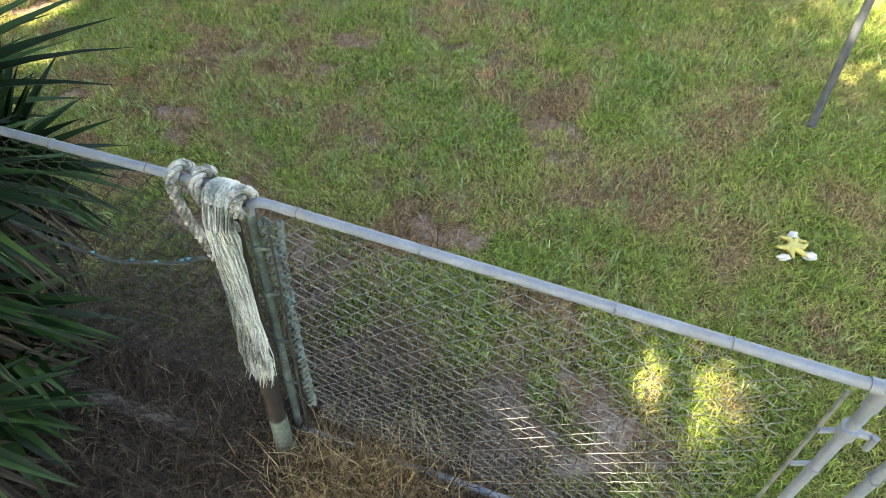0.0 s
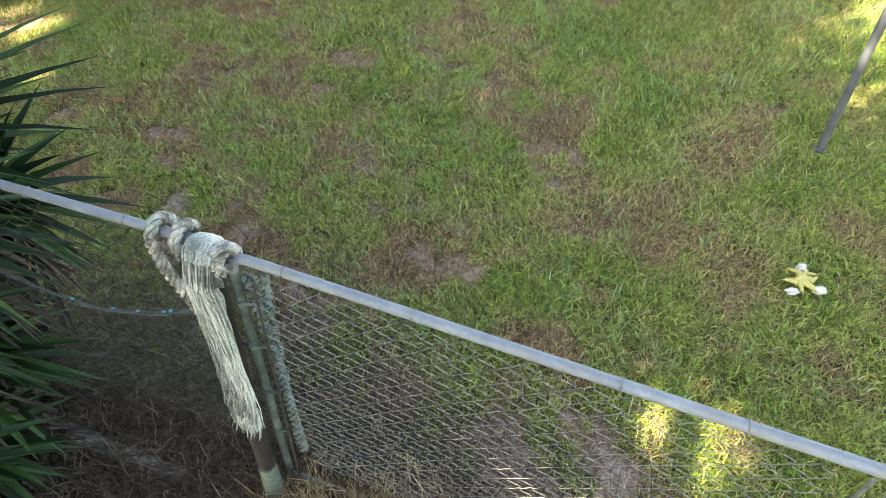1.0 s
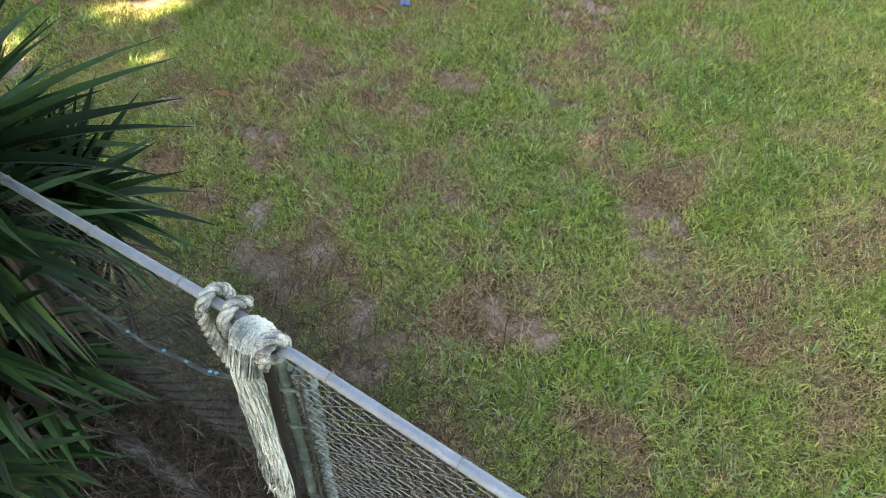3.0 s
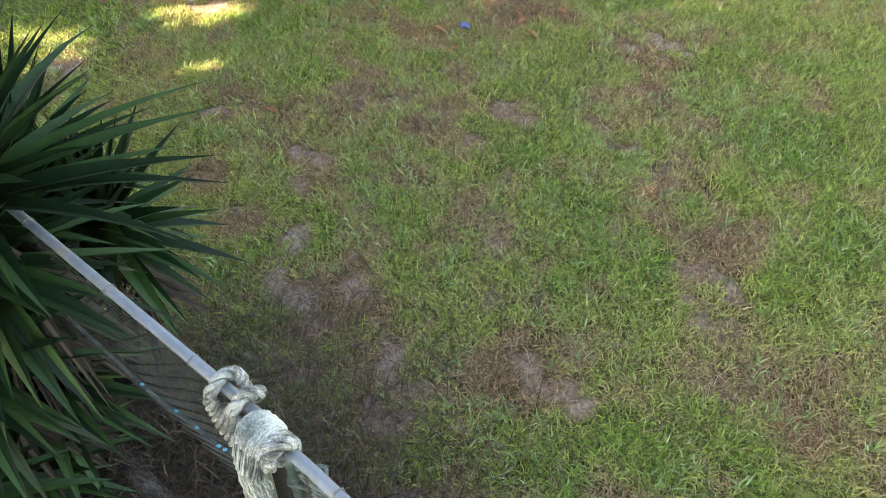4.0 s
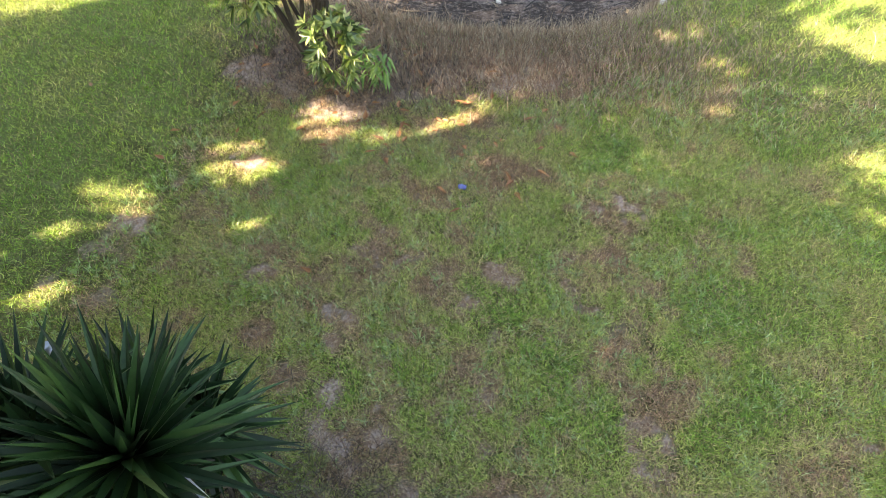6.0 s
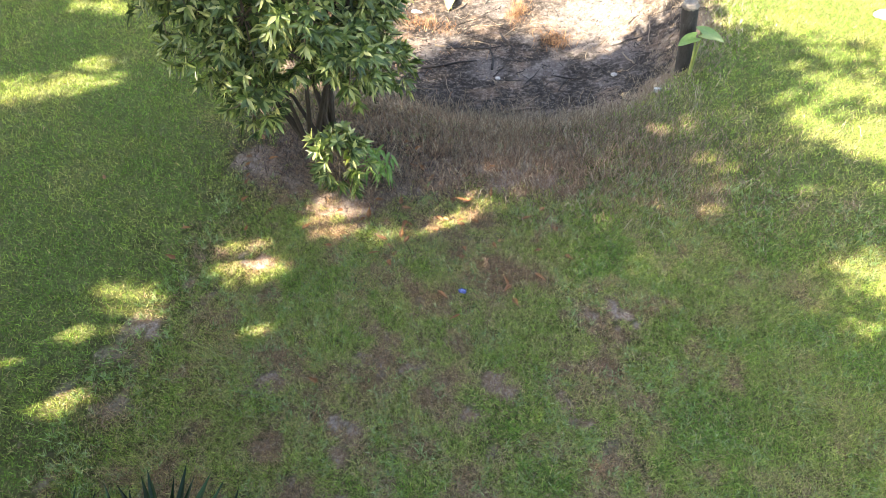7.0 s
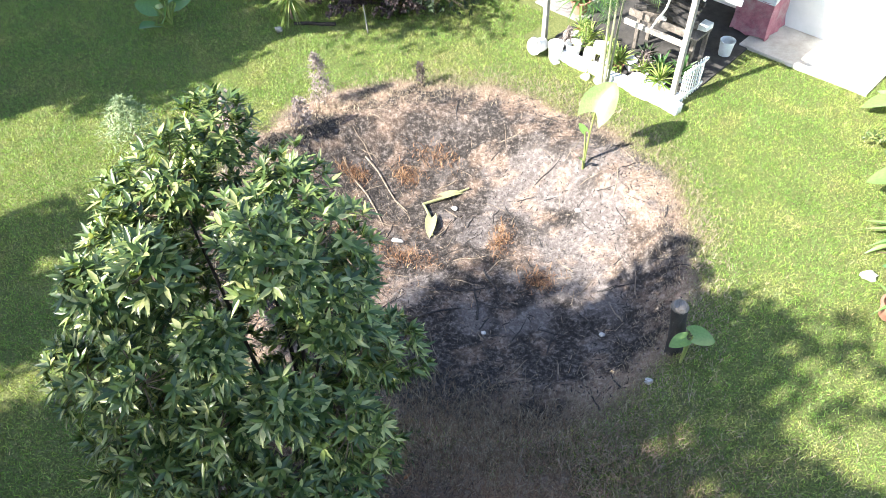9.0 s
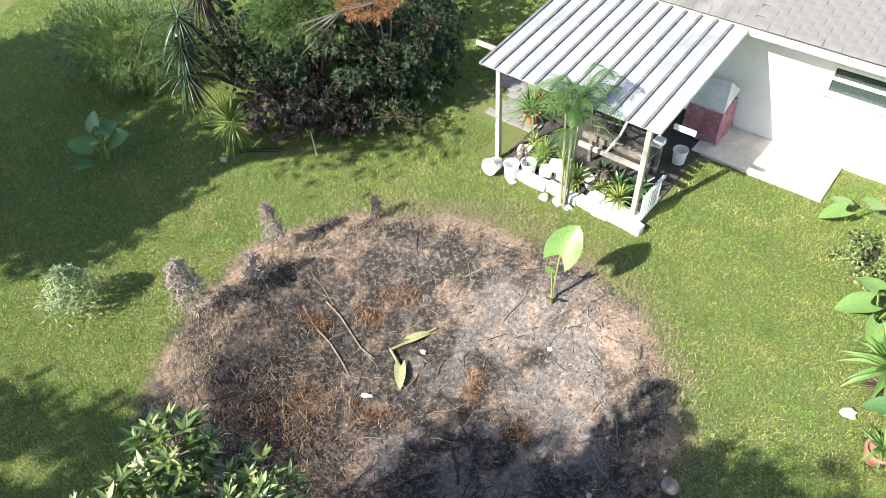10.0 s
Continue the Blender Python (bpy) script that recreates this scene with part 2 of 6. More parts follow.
# ---- building tools ----
class Build:
    """Gathers vertices and faces of one mesh."""

    def __init__(self):
        self.v, self.f = [], []

    def box(self, size, m=None, bevel=0.0, jitter=0.0):
        sx, sy, sz = (s / 2 for s in size)
        bm = bmesh.new()
        bmesh.ops.create_cube(bm, size=1)
        bmesh.ops.scale(bm, vec=size, verts=bm.verts)
        if bevel:
            bmesh.ops.bevel(bm, geom=bm.edges[:], offset=bevel, segments=2, profile=0.7, affect="EDGES")
        n = len(self.v)
        m = m or Matrix()
        for v in bm.verts:
            co = v.co
            if jitter:
                co = co + Vector(noise.noise_vector(co * 9 + Vector((n, 0, 0)))) * jitter
            self.v.append(m @ co)
        bm.verts.index_update()
        self.f += [tuple(n + v.index for v in f.verts) for f in bm.faces]
        bm.free()
        return self

    def tube(self, path, r, sides=8, caps=True):
        """A tube along points; r is a number or one radius a point."""
        path = [Vector(p) for p in path]
        n0, k = len(self.v), len(path)
        up = Vector((0.13, 0.21, 0.97))
        for i, p in enumerate(path):
            d = (path[min(i + 1, k - 1)] - path[max(i - 1, 0)]).normalized()
            a = d.cross(up)
            if a.length < 0.05:
                a = d.cross(Vector((1, 0, 0)))
            a.normalize()
            b = d.cross(a)
            rr = r[i] if isinstance(r, (list, tuple)) else r
            for s in range(sides):
                w = 2 * math.pi * s / sides
                self.v.append(p + (a * math.cos(w) + b * math.sin(w)) * rr)
        for i in range(k - 1):
            for s in range(sides):
                t = (s + 1) % sides
                self.f.append((n0 + i * sides + s, n0 + i * sides + t, n0 + (i + 1) * sides + t, n0 + (i + 1) * sides + s))
        if caps:
            self.f.append(tuple(n0 + s for s in reversed(range(sides))))
            self.f.append(tuple(n0 + (k - 1) * sides + s for s in range(sides)))
        return self

    def lathe(self, rings, at=(0, 0, 0), sides=20):
        """Rings of (radius, height) turned about z; the first and last are closed."""
        n0 = len(self.v)
        for r, z in rings:
            for s in range(sides):
                w = 2 * math.pi * s / sides
                self.v.append(Vector(at) + Vector((r * math.cos(w), r * math.sin(w), z)))
        for i in range(len(rings) - 1):
            for s in range(sides):
                t = (s + 1) % sides
                self.f.append((n0 + i * sides + s, n0 + i * sides + t, n0 + (i + 1) * sides + t, n0 + (i + 1) * sides + s))
        self.f.append(tuple(n0 + s for s in reversed(range(sides))))
        self.f.append(tuple(n0 + (len(rings) - 1) * sides + s for s in range(sides)))
        return self

    def leaf(self, base, way, up, length, width, droop=0.2, fold=0.15, segs=4, shape=0.45):
        """A pointed blade from base along way, folded along its midrib and drooping."""
        base, way = Vector(base), Vector(way).normalized()
        side = way.cross(Vector(up))
        if side.length < 1e-3:
            side = way.cross(Vector((0.3, 0.9, 0.1)))
        side.normalize()
        nrm = side.cross(way).normalized()
        n0 = len(self.v)
        for i in range(segs + 1):
            s = i / segs
            c = base + way * (length * s) - Vector((0, 0, 1)) * (droop * length * s * s)
            w = width * 0.5 * (math.sin(math.pi * min(1.0, s ** shape)) if 0 < s < 1 else (0.22 if s == 0 else 0.02))
            self.v += [c - side * w + nrm * (w * fold), c - nrm * (w * fold), c + side * w + nrm * (w * fold)]
        for i in range(segs):
            a = n0 + 3 * i
            self.f += [(a, a + 1, a + 4, a + 3), (a + 1, a + 2, a + 5, a + 4)]
        return self

    def blob(self, at, size, sub=2, rough=0.25, seed=0.0, freq=1.6):
        bm = bmesh.new()
        bmesh.ops.create_icosphere(bm, subdivisions=sub, radius=1)
        n = len(self.v)
        for v in bm.verts:
            k = 1 + rough * noise.noise(v.co * freq + Vector((seed, seed * 1.7, -seed)))
            self.v.append(Vector(at) + Vector((v.co.x * size[0], v.co.y * size[1], v.co.z * size[2])) * k)
        bm.verts.index_update()
        self.f += [tuple(n + v.index for v in f.verts) for f in bm.faces]
        bm.free()
        return self

    def mesh(self, name, mat, smooth=True):
        me = bpy.data.meshes.new(name)
        me.from_pydata([tuple(v) for v in self.v], [], self.f)
        me.materials.append(mat)
        if smooth:
            me.polygons.foreach_set("use_smooth", [True] * len(me.polygons))
            me.set_sharp_from_angle(angle=radians(40))
        me.update()
        return me


def empty(name, at=(0, 0, 0), label="", category="", group="", kind=""):
    ob = new(name)
    ob.location = at
    ob.empty_display_size = 0.1
    return tagged(ob, label, category, group, kind)


def part(name, build, mat, parent=None, label="", smooth=True, **tags):
    """One mesh object, given in world coordinates, under its thing."""
    me = build if isinstance(build, bpy.types.Mesh) else build.mesh(name, mat, smooth)
    ob = new(name, me)
    if parent:
        ob.parent = parent
        base = parent.location.copy()
        if parent.parent:
            base = base + parent.parent.location
        ob.matrix_parent_inverse = Matrix.Translation(-base)
    return tagged(ob, label, **tags)


def thing(name, build, mat, label, category, group="", kind="", smooth=True):
    return tagged(part(name, build, mat, None, "", smooth), label, category, group, kind)


def rnd(a, b):
    return random.uniform(a, b)


def smooth01(x):
    x = np.clip(x, 0, 1)
    return x * x * (3 - 2 * x)


GRIDS = {}


def fbm(x, y, size, seed, octaves=4):
    """Soft random field over the plan, about 0 to 1."""
    total, amp, norm = 0.0, 1.0, 0.0
    for o in range(octaves):
        if seed + 17 * o not in GRIDS:
            GRIDS[seed + 17 * o] = np.random.RandomState(seed + 17 * o).rand(128, 128)
        g = GRIDS[seed + 17 * o]
        ca, sa, k = math.cos(0.6 + 1.1 * o), math.sin(0.6 + 1.1 * o), 1.9 ** o / size
        u, v = (x * ca - y * sa) * k + 40.3 * o, (x * sa + y * ca) * k + 11.7 * o
        i, j = np.floor(u).astype(int), np.floor(v).astype(int)
        fu, fv = u - i, v - j
        fu, fv = fu * fu * (3 - 2 * fu), fv * fv * (3 - 2 * fv)
        i, j = i % 128, j % 128
        i2, j2 = (i + 1) % 128, (j + 1) % 128
        a = g[i, j] * (1 - fu) + g[i2, j] * fu
        b = g[i, j2] * (1 - fu) + g[i2, j2] * fu
        total, norm = total + amp * (a * (1 - fv) + b * fv), norm + amp
        amp *= 0.55
    return total / norm


# ---- the ground ----
PIT = (-2.9, 11.0)          # middle of the hollow
BURN = (-3.05, 11.35)       # middle of the burnt round


def burn_of(x, y):
    """1 well inside the burnt round, 0 outside."""
    ang = np.arctan2(y - BURN[1], x - BURN[0])
    edge = 3.75 + 0.25 * np.cos(ang - 2.6) + 0.28 * np.cos(2 * ang + 0.6) + 0.5 * (fbm(x, y, 0.9, 5) - 0.5)
    return smooth01((edge - np.hypot(x - BURN[0], y - BURN[1])) / 0.55 + 0.5)


def height(x, y):
    u, v = (PIT[0] - x) * 0.88 + (y - PIT[1]) * 0.47, (x - PIT[0]) * 0.47 + (y - PIT[1]) * 0.88
    d = np.hypot(u / 3.6, v / 2.9)
    bowl = -0.84 * np.clip(1 - d ** 4, 0, 1)
    lumps = 0.05 * (fbm(x, y, 1.6, 11) - 0.5) + 0.025 * (fbm(x, y, 0.25, 12) - 0.5)
    return bowl + lumps + 0.06 * (fbm(x, y, 0.35, 13) - 0.5) * burn_of(x, y)


def gz(x, y):
    return float(height(np.array([float(x)]), np.array([float(y)]))[0])


# bare sand in the lawn: x, y, half widths, strength
BARE = ((-1.42, 2.68, 0.23, 0.17, 1.15), (-0.78, 2.54, 0.09, 0.22, 0.85), (-1.64, 2.98, 0.1, 0.17, 0.9), (-1.25, 3.0, 0.1, 0.12, 0.7), (-1.9, 3.75, 0.18, 0.11, 0.9),
        (-1.8, 3.47, 0.13, 0.09, 0.8), (-1.85, 4.36, 0.16, 0.1, 0.7), (-1.51, 4.48, 0.15, 0.2, 0.9), (0.24, 5.58, 0.24, 0.18, 1.5), (-0.75, 4.56, 0.13, 0.11, 0.8),
        (-0.86, 4.15, 0.1, 0.11, 0.7), (-0.11, 4.59, 0.1, 0.11, 0.8), (0.1, 4.35, 0.14, 0.1, 0.7), (0.73, 3.32, 0.16, 0.24, 0.85), (-0.01, 2.62, 0.13, 0.19, 1.0),
        (-0.62, 2.2, 0.17, 0.14, 0.9), (-0.37, 1.72, 0.22, 0.13, 0.8), (-3.52, 5.2, 0.26, 0.16, 1.0), (0.61, 1.36, 0.45, 0.3, 1.4), (0.15, 2.5, 0.14, 0.1, 0.7),
        (-0.63, 4.54, 0.14, 0.12, 0.7), (-1.2, 2.2, 0.2, 0.12, 0.7), (-2.14, 3.16, 0.13, 0.1, 0.5), (2.2, 3.8, 0.2, 0.12, 0.6), (-4.1, 6.6, 0.5, 0.25, 0.9),
        (-2.99, 6.1, 0.3, 0.14, 0.7), (-2.7, 4.0, 0.2, 0.14, 0.6), (-4.0, 4.1, 0.22, 0.13, 0.6), (0.95, 9.45, 0.2, 0.12, 0.8), (2.9, 9.4, 0.35, 0.3, 0.6))
# dead thatch: x, y, half widths, strength
BROWN = ((-0.91, 3.56, 0.32, 0.2, 1.0), (0.23, 3.6, 0.16, 0.22, 0.9), (0.52, 2.66, 0.32, 0.22, 0.9), (0.87, 3.97, 0.3, 0.2, 0.7), (-2.05, 2.7, 0.32, 0.45, 0.9),
         (-0.99, 5.8, 0.35, 0.22, 0.8), (1.66, 6.47, 0.45, 0.25, 0.8), (1.89, 3.5, 0.3, 0.35, 0.6), (0.87, 5.7, 0.22, 0.13, 1.0), (-1.3, 5.25, 0.55, 0.3, 0.7),
         (-2.8, 4.2, 0.6, 0.45, 0.7), (-2.1, 6.1, 0.7, 0.35, 0.7), (-0.9, 7.3, 0.9, 0.35, 1.0), (-0.1, 2.55, 0.5, 0.25, 0.7), (-1.6, 4.4, 0.5, 0.35, 0.6),
         (-0.45, 4.5, 0.6, 0.25, 0.5), (-1.55, 3.6, 0.5, 0.35, 0.5), (0.5, 9.0, 0.7, 0.3, 0.8), (-4.4, 5.0, 0.8, 0.5, 0.4))


def spots_of(x, y, spots, rag):
    """Ragged spots over the plan, 1 in the middle of a strong one."""
    f = 0.0
    for px, py, a, b, s in spots:
        f = f + s * rag * np.exp(-(((x - px) / a) ** 2 + ((y - py) / b) ** 2) * 1.5)
    return f


def brown_of(x, y):
    rag = np.clip(0.75 + 4.0 * (fbm(x, y, 0.16, 8, 5) - 0.5), 0.0, 1.6)
    return np.clip(spots_of(x, y, BROWN, rag) + 0.8 * smooth01((fbm(x, y, 0.28, 35, 5) - 0.53) / 0.1) * smooth01((x + 5.5) / 1.6) * smooth01((8.5 - y) / 1.0) * (1 - 0.6 * smooth01((x - 0.6) / 1.5)), 0, 1)


def cover_of(x, y):
    """How thick the grass stands: 0 bare, 1 lush."""
    c = 0.8 + 1.5 * (fbm(x, y, 0.15, 3, 5) - 0.5) + 0.5 * (fbm(x, y, 0.7, 4) - 0.5)
    lush = smooth01((x + 0.6 * y - 3.2) / 3.5) * 0.45 + smooth01((y - 13.2) / 2) * 0.5 + smooth01((-x - 4.2) / 1.6) * 0.85 + smooth01((y - 7.2) / 1.5) * 0.6
    lush = lush + 0.5 * smooth01((x + 0.7) / 0.6) * smooth01((y - 5.7) / 0.6)
    rag = np.clip(0.7 + 6.0 * (fbm(x, y, 0.09, 7, 5) - 0.5), 0.0, 1.7)
    c = c + lush - 1.4 * spots_of(x, y, BARE, rag) - 0.2 * brown_of(x, y)
    mulch = np.clip(0.8 + 2.6 * (fbm(x, y, 0.3, 10, 5) - 0.5), 0.1, 1.3) * np.exp(-(((x + 3.3) / 1.3) ** 2 + ((y - 6.9) / 0.85) ** 2) ** 2) + 0.5 * np.exp(-(((x + 1.4) / 1.6) ** 2 + ((y - 7.6) / 0.7) ** 2) ** 2)
    yard = smooth01((1.6 - 0.25 * x - y) / 0.5) * smooth01((0.4 - x) / 0.6) * smooth01((x + 3.3) / 0.7)
    return np.clip(c - 1.2 * mulch - 0.9 * yard, 0, 1.3) * (1 - burn_of(x, y))


# the fields over the plan, worked out once on a fine raster
CELL, OX, OY = 0.03, -20.5, -3.5
rx, ry = np.meshgrid(OX + CELL * np.arange(960), OY + CELL * np.arange(1000), indexing="ij")
BURN_R, COVER_R, HEIGHT_R, BROWN_R = burn_of(rx, ry), cover_of(rx, ry), height(rx, ry), brown_of(rx, ry)


def field(raster, x, y):
    u, v = np.clip((x - OX) / CELL, 0, 958.9), np.clip((y - OY) / CELL, 0, 998.9)
    i, j = u.astype(int), v.astype(int)
    fu, fv = u - i, v - j
    return (raster[i, j] * (1 - fu) + raster[i + 1, j] * fu) * (1 - fv) + (raster[i, j + 1] * (1 - fu) + raster[i + 1, j + 1] * fu) * fv


def axis(lo, hi, step, far):
    """Even steps in the middle, growing ones out to the horizon."""
    mid = list(np.arange(lo, hi + 1e-6, step))
    out, s = [], step
    while sum(out) < far:
        s *= 1.35
        out.append(s)
    left = [lo - sum(out[:i + 1]) for i in range(len(out))][::-1]
    return np.array(left + mid + [hi + sum(out[:i + 1]) for i in range(len(out))])


gx, gy = axis(-14, 7, 0.075, 900), axis(-2, 24, 0.075, 900)
GX, GY = np.meshgrid(gx, gy, indexing="xy")
fx, fy = GX.ravel(), GY.ravel()
near = (fx > -16) & (fx < 9) & (fy > -4) & (fy < 26)
GZ = np.where(near, field(HEIGHT_R, fx, fy), 0.0)
me = bpy.data.meshes.new("ground")
nx, ny = len(gx), len(gy)
idx = np.arange(nx * ny).reshape(ny, nx)
quads = np.stack([idx[:-1, :-1], idx[:-1, 1:], idx[1:, 1:], idx[1:, :-1]], -1).reshape(-1, 4)
me.vertices.add(nx * ny)
me.vertices.foreach_set("co", np.stack([fx, fy, GZ], -1).ravel())
me.loops.add(quads.size)
me.loops.foreach_set("vertex_index", quads.ravel())
me.polygons.add(len(quads))
me.polygons.foreach_set("loop_start", np.arange(0, quads.size, 4))
me.polygons.foreach_set("use_smooth", np.ones(len(quads), bool))
me.update(calc_edges=True)
burn = np.where(near, field(BURN_R, fx, fy), 0.0)
rim = np.hypot(fx - BURN[0], fy - BURN[1]) / 3.8
pale = np.exp(-(((fx + 2.6) / 0.9) ** 2 + ((fy - 10.6) / 0.8) ** 2)) + 1.05 * np.exp(-(((fx + 1.7) / 1.2) ** 2 + ((fy - 12.7) / 1.0) ** 2)) + 0.6 * np.exp(-(((fx + 3.4) / 0.6) ** 2 + ((fy - 11.8) / 0.6) ** 2)) + 0.5 * np.exp(-(((fx + 0.3) / 0.8) ** 2 + ((fy - 12.6) / 1.2) ** 2))
# Ash thinned on the near side, so colour deepens the shadow across it.
ash = smooth01(pale * 0.65 + 0.14 + 3.4 * (fbm(fx, fy, 0.55, 21, 6) - 0.5) + 0.08 * smooth01((fx + 2.2) / 1.0) - 0.5 * smooth01((10.7 - fy) / 0.9) - 0.5 * smooth01((-fx - 3.4) / 0.9))
straw = np.clip(0.85 * smooth01((rim - 0.67) / 0.26) * smooth01((fbm(fx, fy, 0.5, 22, 6) - 0.4) / 0.2) + 0.4 * smooth01((fbm(fx, fy, 0.3, 23, 6) - 0.56) / 0.12), 0, 1)
col = me.attributes.new("soil", "FLOAT_COLOR", "POINT")
col.data.foreach_set("color", np.stack([np.clip(field(COVER_R, fx, fy), 0, 1), burn, ash, straw], -1).astype(np.float32).ravel())

# Dark humus under yucca, shrub and hedge; the shade there deepens its colour.
hm = me.attributes.new("humus_shade", "FLOAT", "POINT")
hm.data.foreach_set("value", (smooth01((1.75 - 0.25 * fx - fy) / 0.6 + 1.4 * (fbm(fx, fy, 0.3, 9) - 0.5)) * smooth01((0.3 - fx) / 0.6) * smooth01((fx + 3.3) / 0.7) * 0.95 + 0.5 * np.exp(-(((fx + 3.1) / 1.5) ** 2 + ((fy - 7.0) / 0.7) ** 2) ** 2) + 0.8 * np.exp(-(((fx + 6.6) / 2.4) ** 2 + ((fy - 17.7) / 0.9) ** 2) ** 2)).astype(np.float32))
m, nt, b, _ = nodes_of("lawn_soil")
at = nt.nodes.new("ShaderNodeAttribute")
at.attribute_name = "soil"
sep = nt.nodes.new("ShaderNodeSeparateColor")
nt.links.new(at.outputs["Color"], sep.inputs[0])
fine, mid, gritty = noise_of(nt, 38, 8, 0.72), noise_of(nt, 5, 8, 0.68), noise_of(nt, 13, 10, 0.78)
sand = ramp(nt, fine, [(0.32, (0.16, 0.118, 0.098)), (0.5, (0.38, 0.295, 0.25)), (0.68, (0.60, 0.50, 0.43))])
litter = ramp(nt, fine, [(0.3, (0.08, 0.048, 0.03)), (0.5, (0.25, 0.155, 0.095)), (0.7, (0.42, 0.29, 0.18))])
# Dark where grass is thick: shade between the blades put into the soil.
thatch = ramp(nt, fine, [(0.3, (0.03, 0.03, 0.012)), (0.5, (0.085, 0.095, 0.032)), (0.7, (0.17, 0.18, 0.07))])
c0 = mix(nt, ramp(nt, mid, [(0.45, (0, 0, 0)), (0.6, (0.9, 0.9, 0.9))]), sand, litter)
c1 = mix(nt, ramp(nt, sep.outputs[0], [(0.1, (0, 0, 0)), (0.55, (1, 1, 1))]), c0, thatch)
turf = ramp(nt, fine, [(0.32, (0.05, 0.058, 0.02)), (0.5, (0.13, 0.15, 0.05)), (0.66, (0.27, 0.285, 0.12))])
c1 = mix(nt, ramp(nt, sep.outputs[0], [(0.8, (0, 0, 0)), (1.0, (0.9, 0.9, 0.9))]), c1, turf)
charc = ramp(nt, gritty, [(0.34, (0.010, 0.009, 0.008)), (0.5, (0.042, 0.036, 0.032)), (0.64, (0.2, 0.172, 0.155))])
ashc = ramp(nt, gritty, [(0.3, (0.06, 0.05, 0.045)), (0.5, (0.135, 0.117, 0.108)), (0.7, (0.30, 0.272, 0.255))])
strawc = ramp(nt, gritty, [(0.3, (0.08, 0.048, 0.034)), (0.5, (0.32, 0.225, 0.165)), (0.7, (0.58, 0.46, 0.36))])
c2 = mix(nt, ramp(nt, sep.outputs[2], [(0.2, (0, 0, 0)), (0.9, (1, 1, 1))]), charc, ashc)
c3 = mix(nt, at.outputs["Alpha"], c2, strawc)
c4 = mix(nt, sep.outputs[1], c1, c3)
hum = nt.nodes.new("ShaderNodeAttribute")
hum.attribute_name = "humus_shade"
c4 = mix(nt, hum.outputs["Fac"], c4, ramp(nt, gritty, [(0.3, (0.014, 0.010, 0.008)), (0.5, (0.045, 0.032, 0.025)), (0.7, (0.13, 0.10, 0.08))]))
nt.links.new(c4, b.inputs["Base Color"])
b.inputs["Roughness"].default_value = 0.95
b.inputs["Specular IOR Level"].default_value = 0.2
bp = nt.nodes.new("ShaderNodeBump")
bp.inputs["Strength"].default_value, bp.inputs["Distance"].default_value = 1.0, 0.03
nt.links.new(fine, bp.inputs["Height"])
nt.links.new(bp.outputs[0], b.inputs["Normal"])
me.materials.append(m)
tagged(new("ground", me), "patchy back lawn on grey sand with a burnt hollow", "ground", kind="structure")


def blades(name, x, y, length, width, lean, tint, mat, label, segs=2, flat=0.0):
    """One mesh of many grass blades at the given plan points."""
    n = len(x)
    rs = np.random.RandomState(len(name) + n % 97)
    z = field(HEIGHT_R, x, y)
    ang, out = rs.rand(n) * 2 * np.pi, rs.rand(n) * 2 * np.pi
    dx, dy = np.cos(out), np.sin(out)
    wx, wy = -np.sin(ang) * width / 2, np.cos(ang) * width / 2
    l1 = length * 0.55
    rise1, run1 = l1 * np.cos(lean * 0.55), l1 * np.sin(lean * 0.55)
    rise2, run2 = length * 0.45 * np.cos(lean * 1.15), length * 0.45 * np.sin(lean * 1.15)
    z0 = z - 0.006 + flat * rs.rand(n)
    p = [(x - wx, y - wy, z0), (x + wx, y + wy, z0)]
    mx, my, mz = x + dx * run1, y + dy * run1, z0 + rise1
    if segs == 2:
        p += [(mx + wx * 0.8, my + wy * 0.8, mz), (mx - wx * 0.8, my - wy * 0.8, mz)]
    p += [(mx + dx * run2, my + dy * run2, mz + np.maximum(rise2, -mz + z + 0.004))]
    k = len(p)
    co = np.stack([np.stack(q, -1) for q in p], 1).reshape(-1, 3)
    i0 = np.arange(n) * k
    me = bpy.data.meshes.new(name)
    me.vertices.add(n * k)
    me.vertices.foreach_set("co", co.ravel())
    if segs == 2:
        loops = np.stack([i0, i0 + 1, i0 + 2, i0 + 3, i0 + 3, i0 + 2, i0 + 4], -1)
        starts = (np.arange(n)[:, None] * 7 + np.array([0, 4])).ravel()
    else:
        loops = np.stack([i0, i0 + 1, i0 + 2], -1)
        starts = np.arange(n) * 3
    me.loops.add(loops.size)
    me.loops.foreach_set("vertex_index", loops.ravel())
    me.polygons.add(len(starts))
    me.polygons.foreach_set("loop_start", starts)
    me.update(calc_edges=True)
    a = me.attributes.new("tint", "FLOAT", "POINT")
    a.data.foreach_set("value", np.repeat(np.clip(tint, 0, 1), k).astype(np.float32))
    me.materials.append(mat)
    return tagged(new(name, me), label, "grass", kind="stuff")


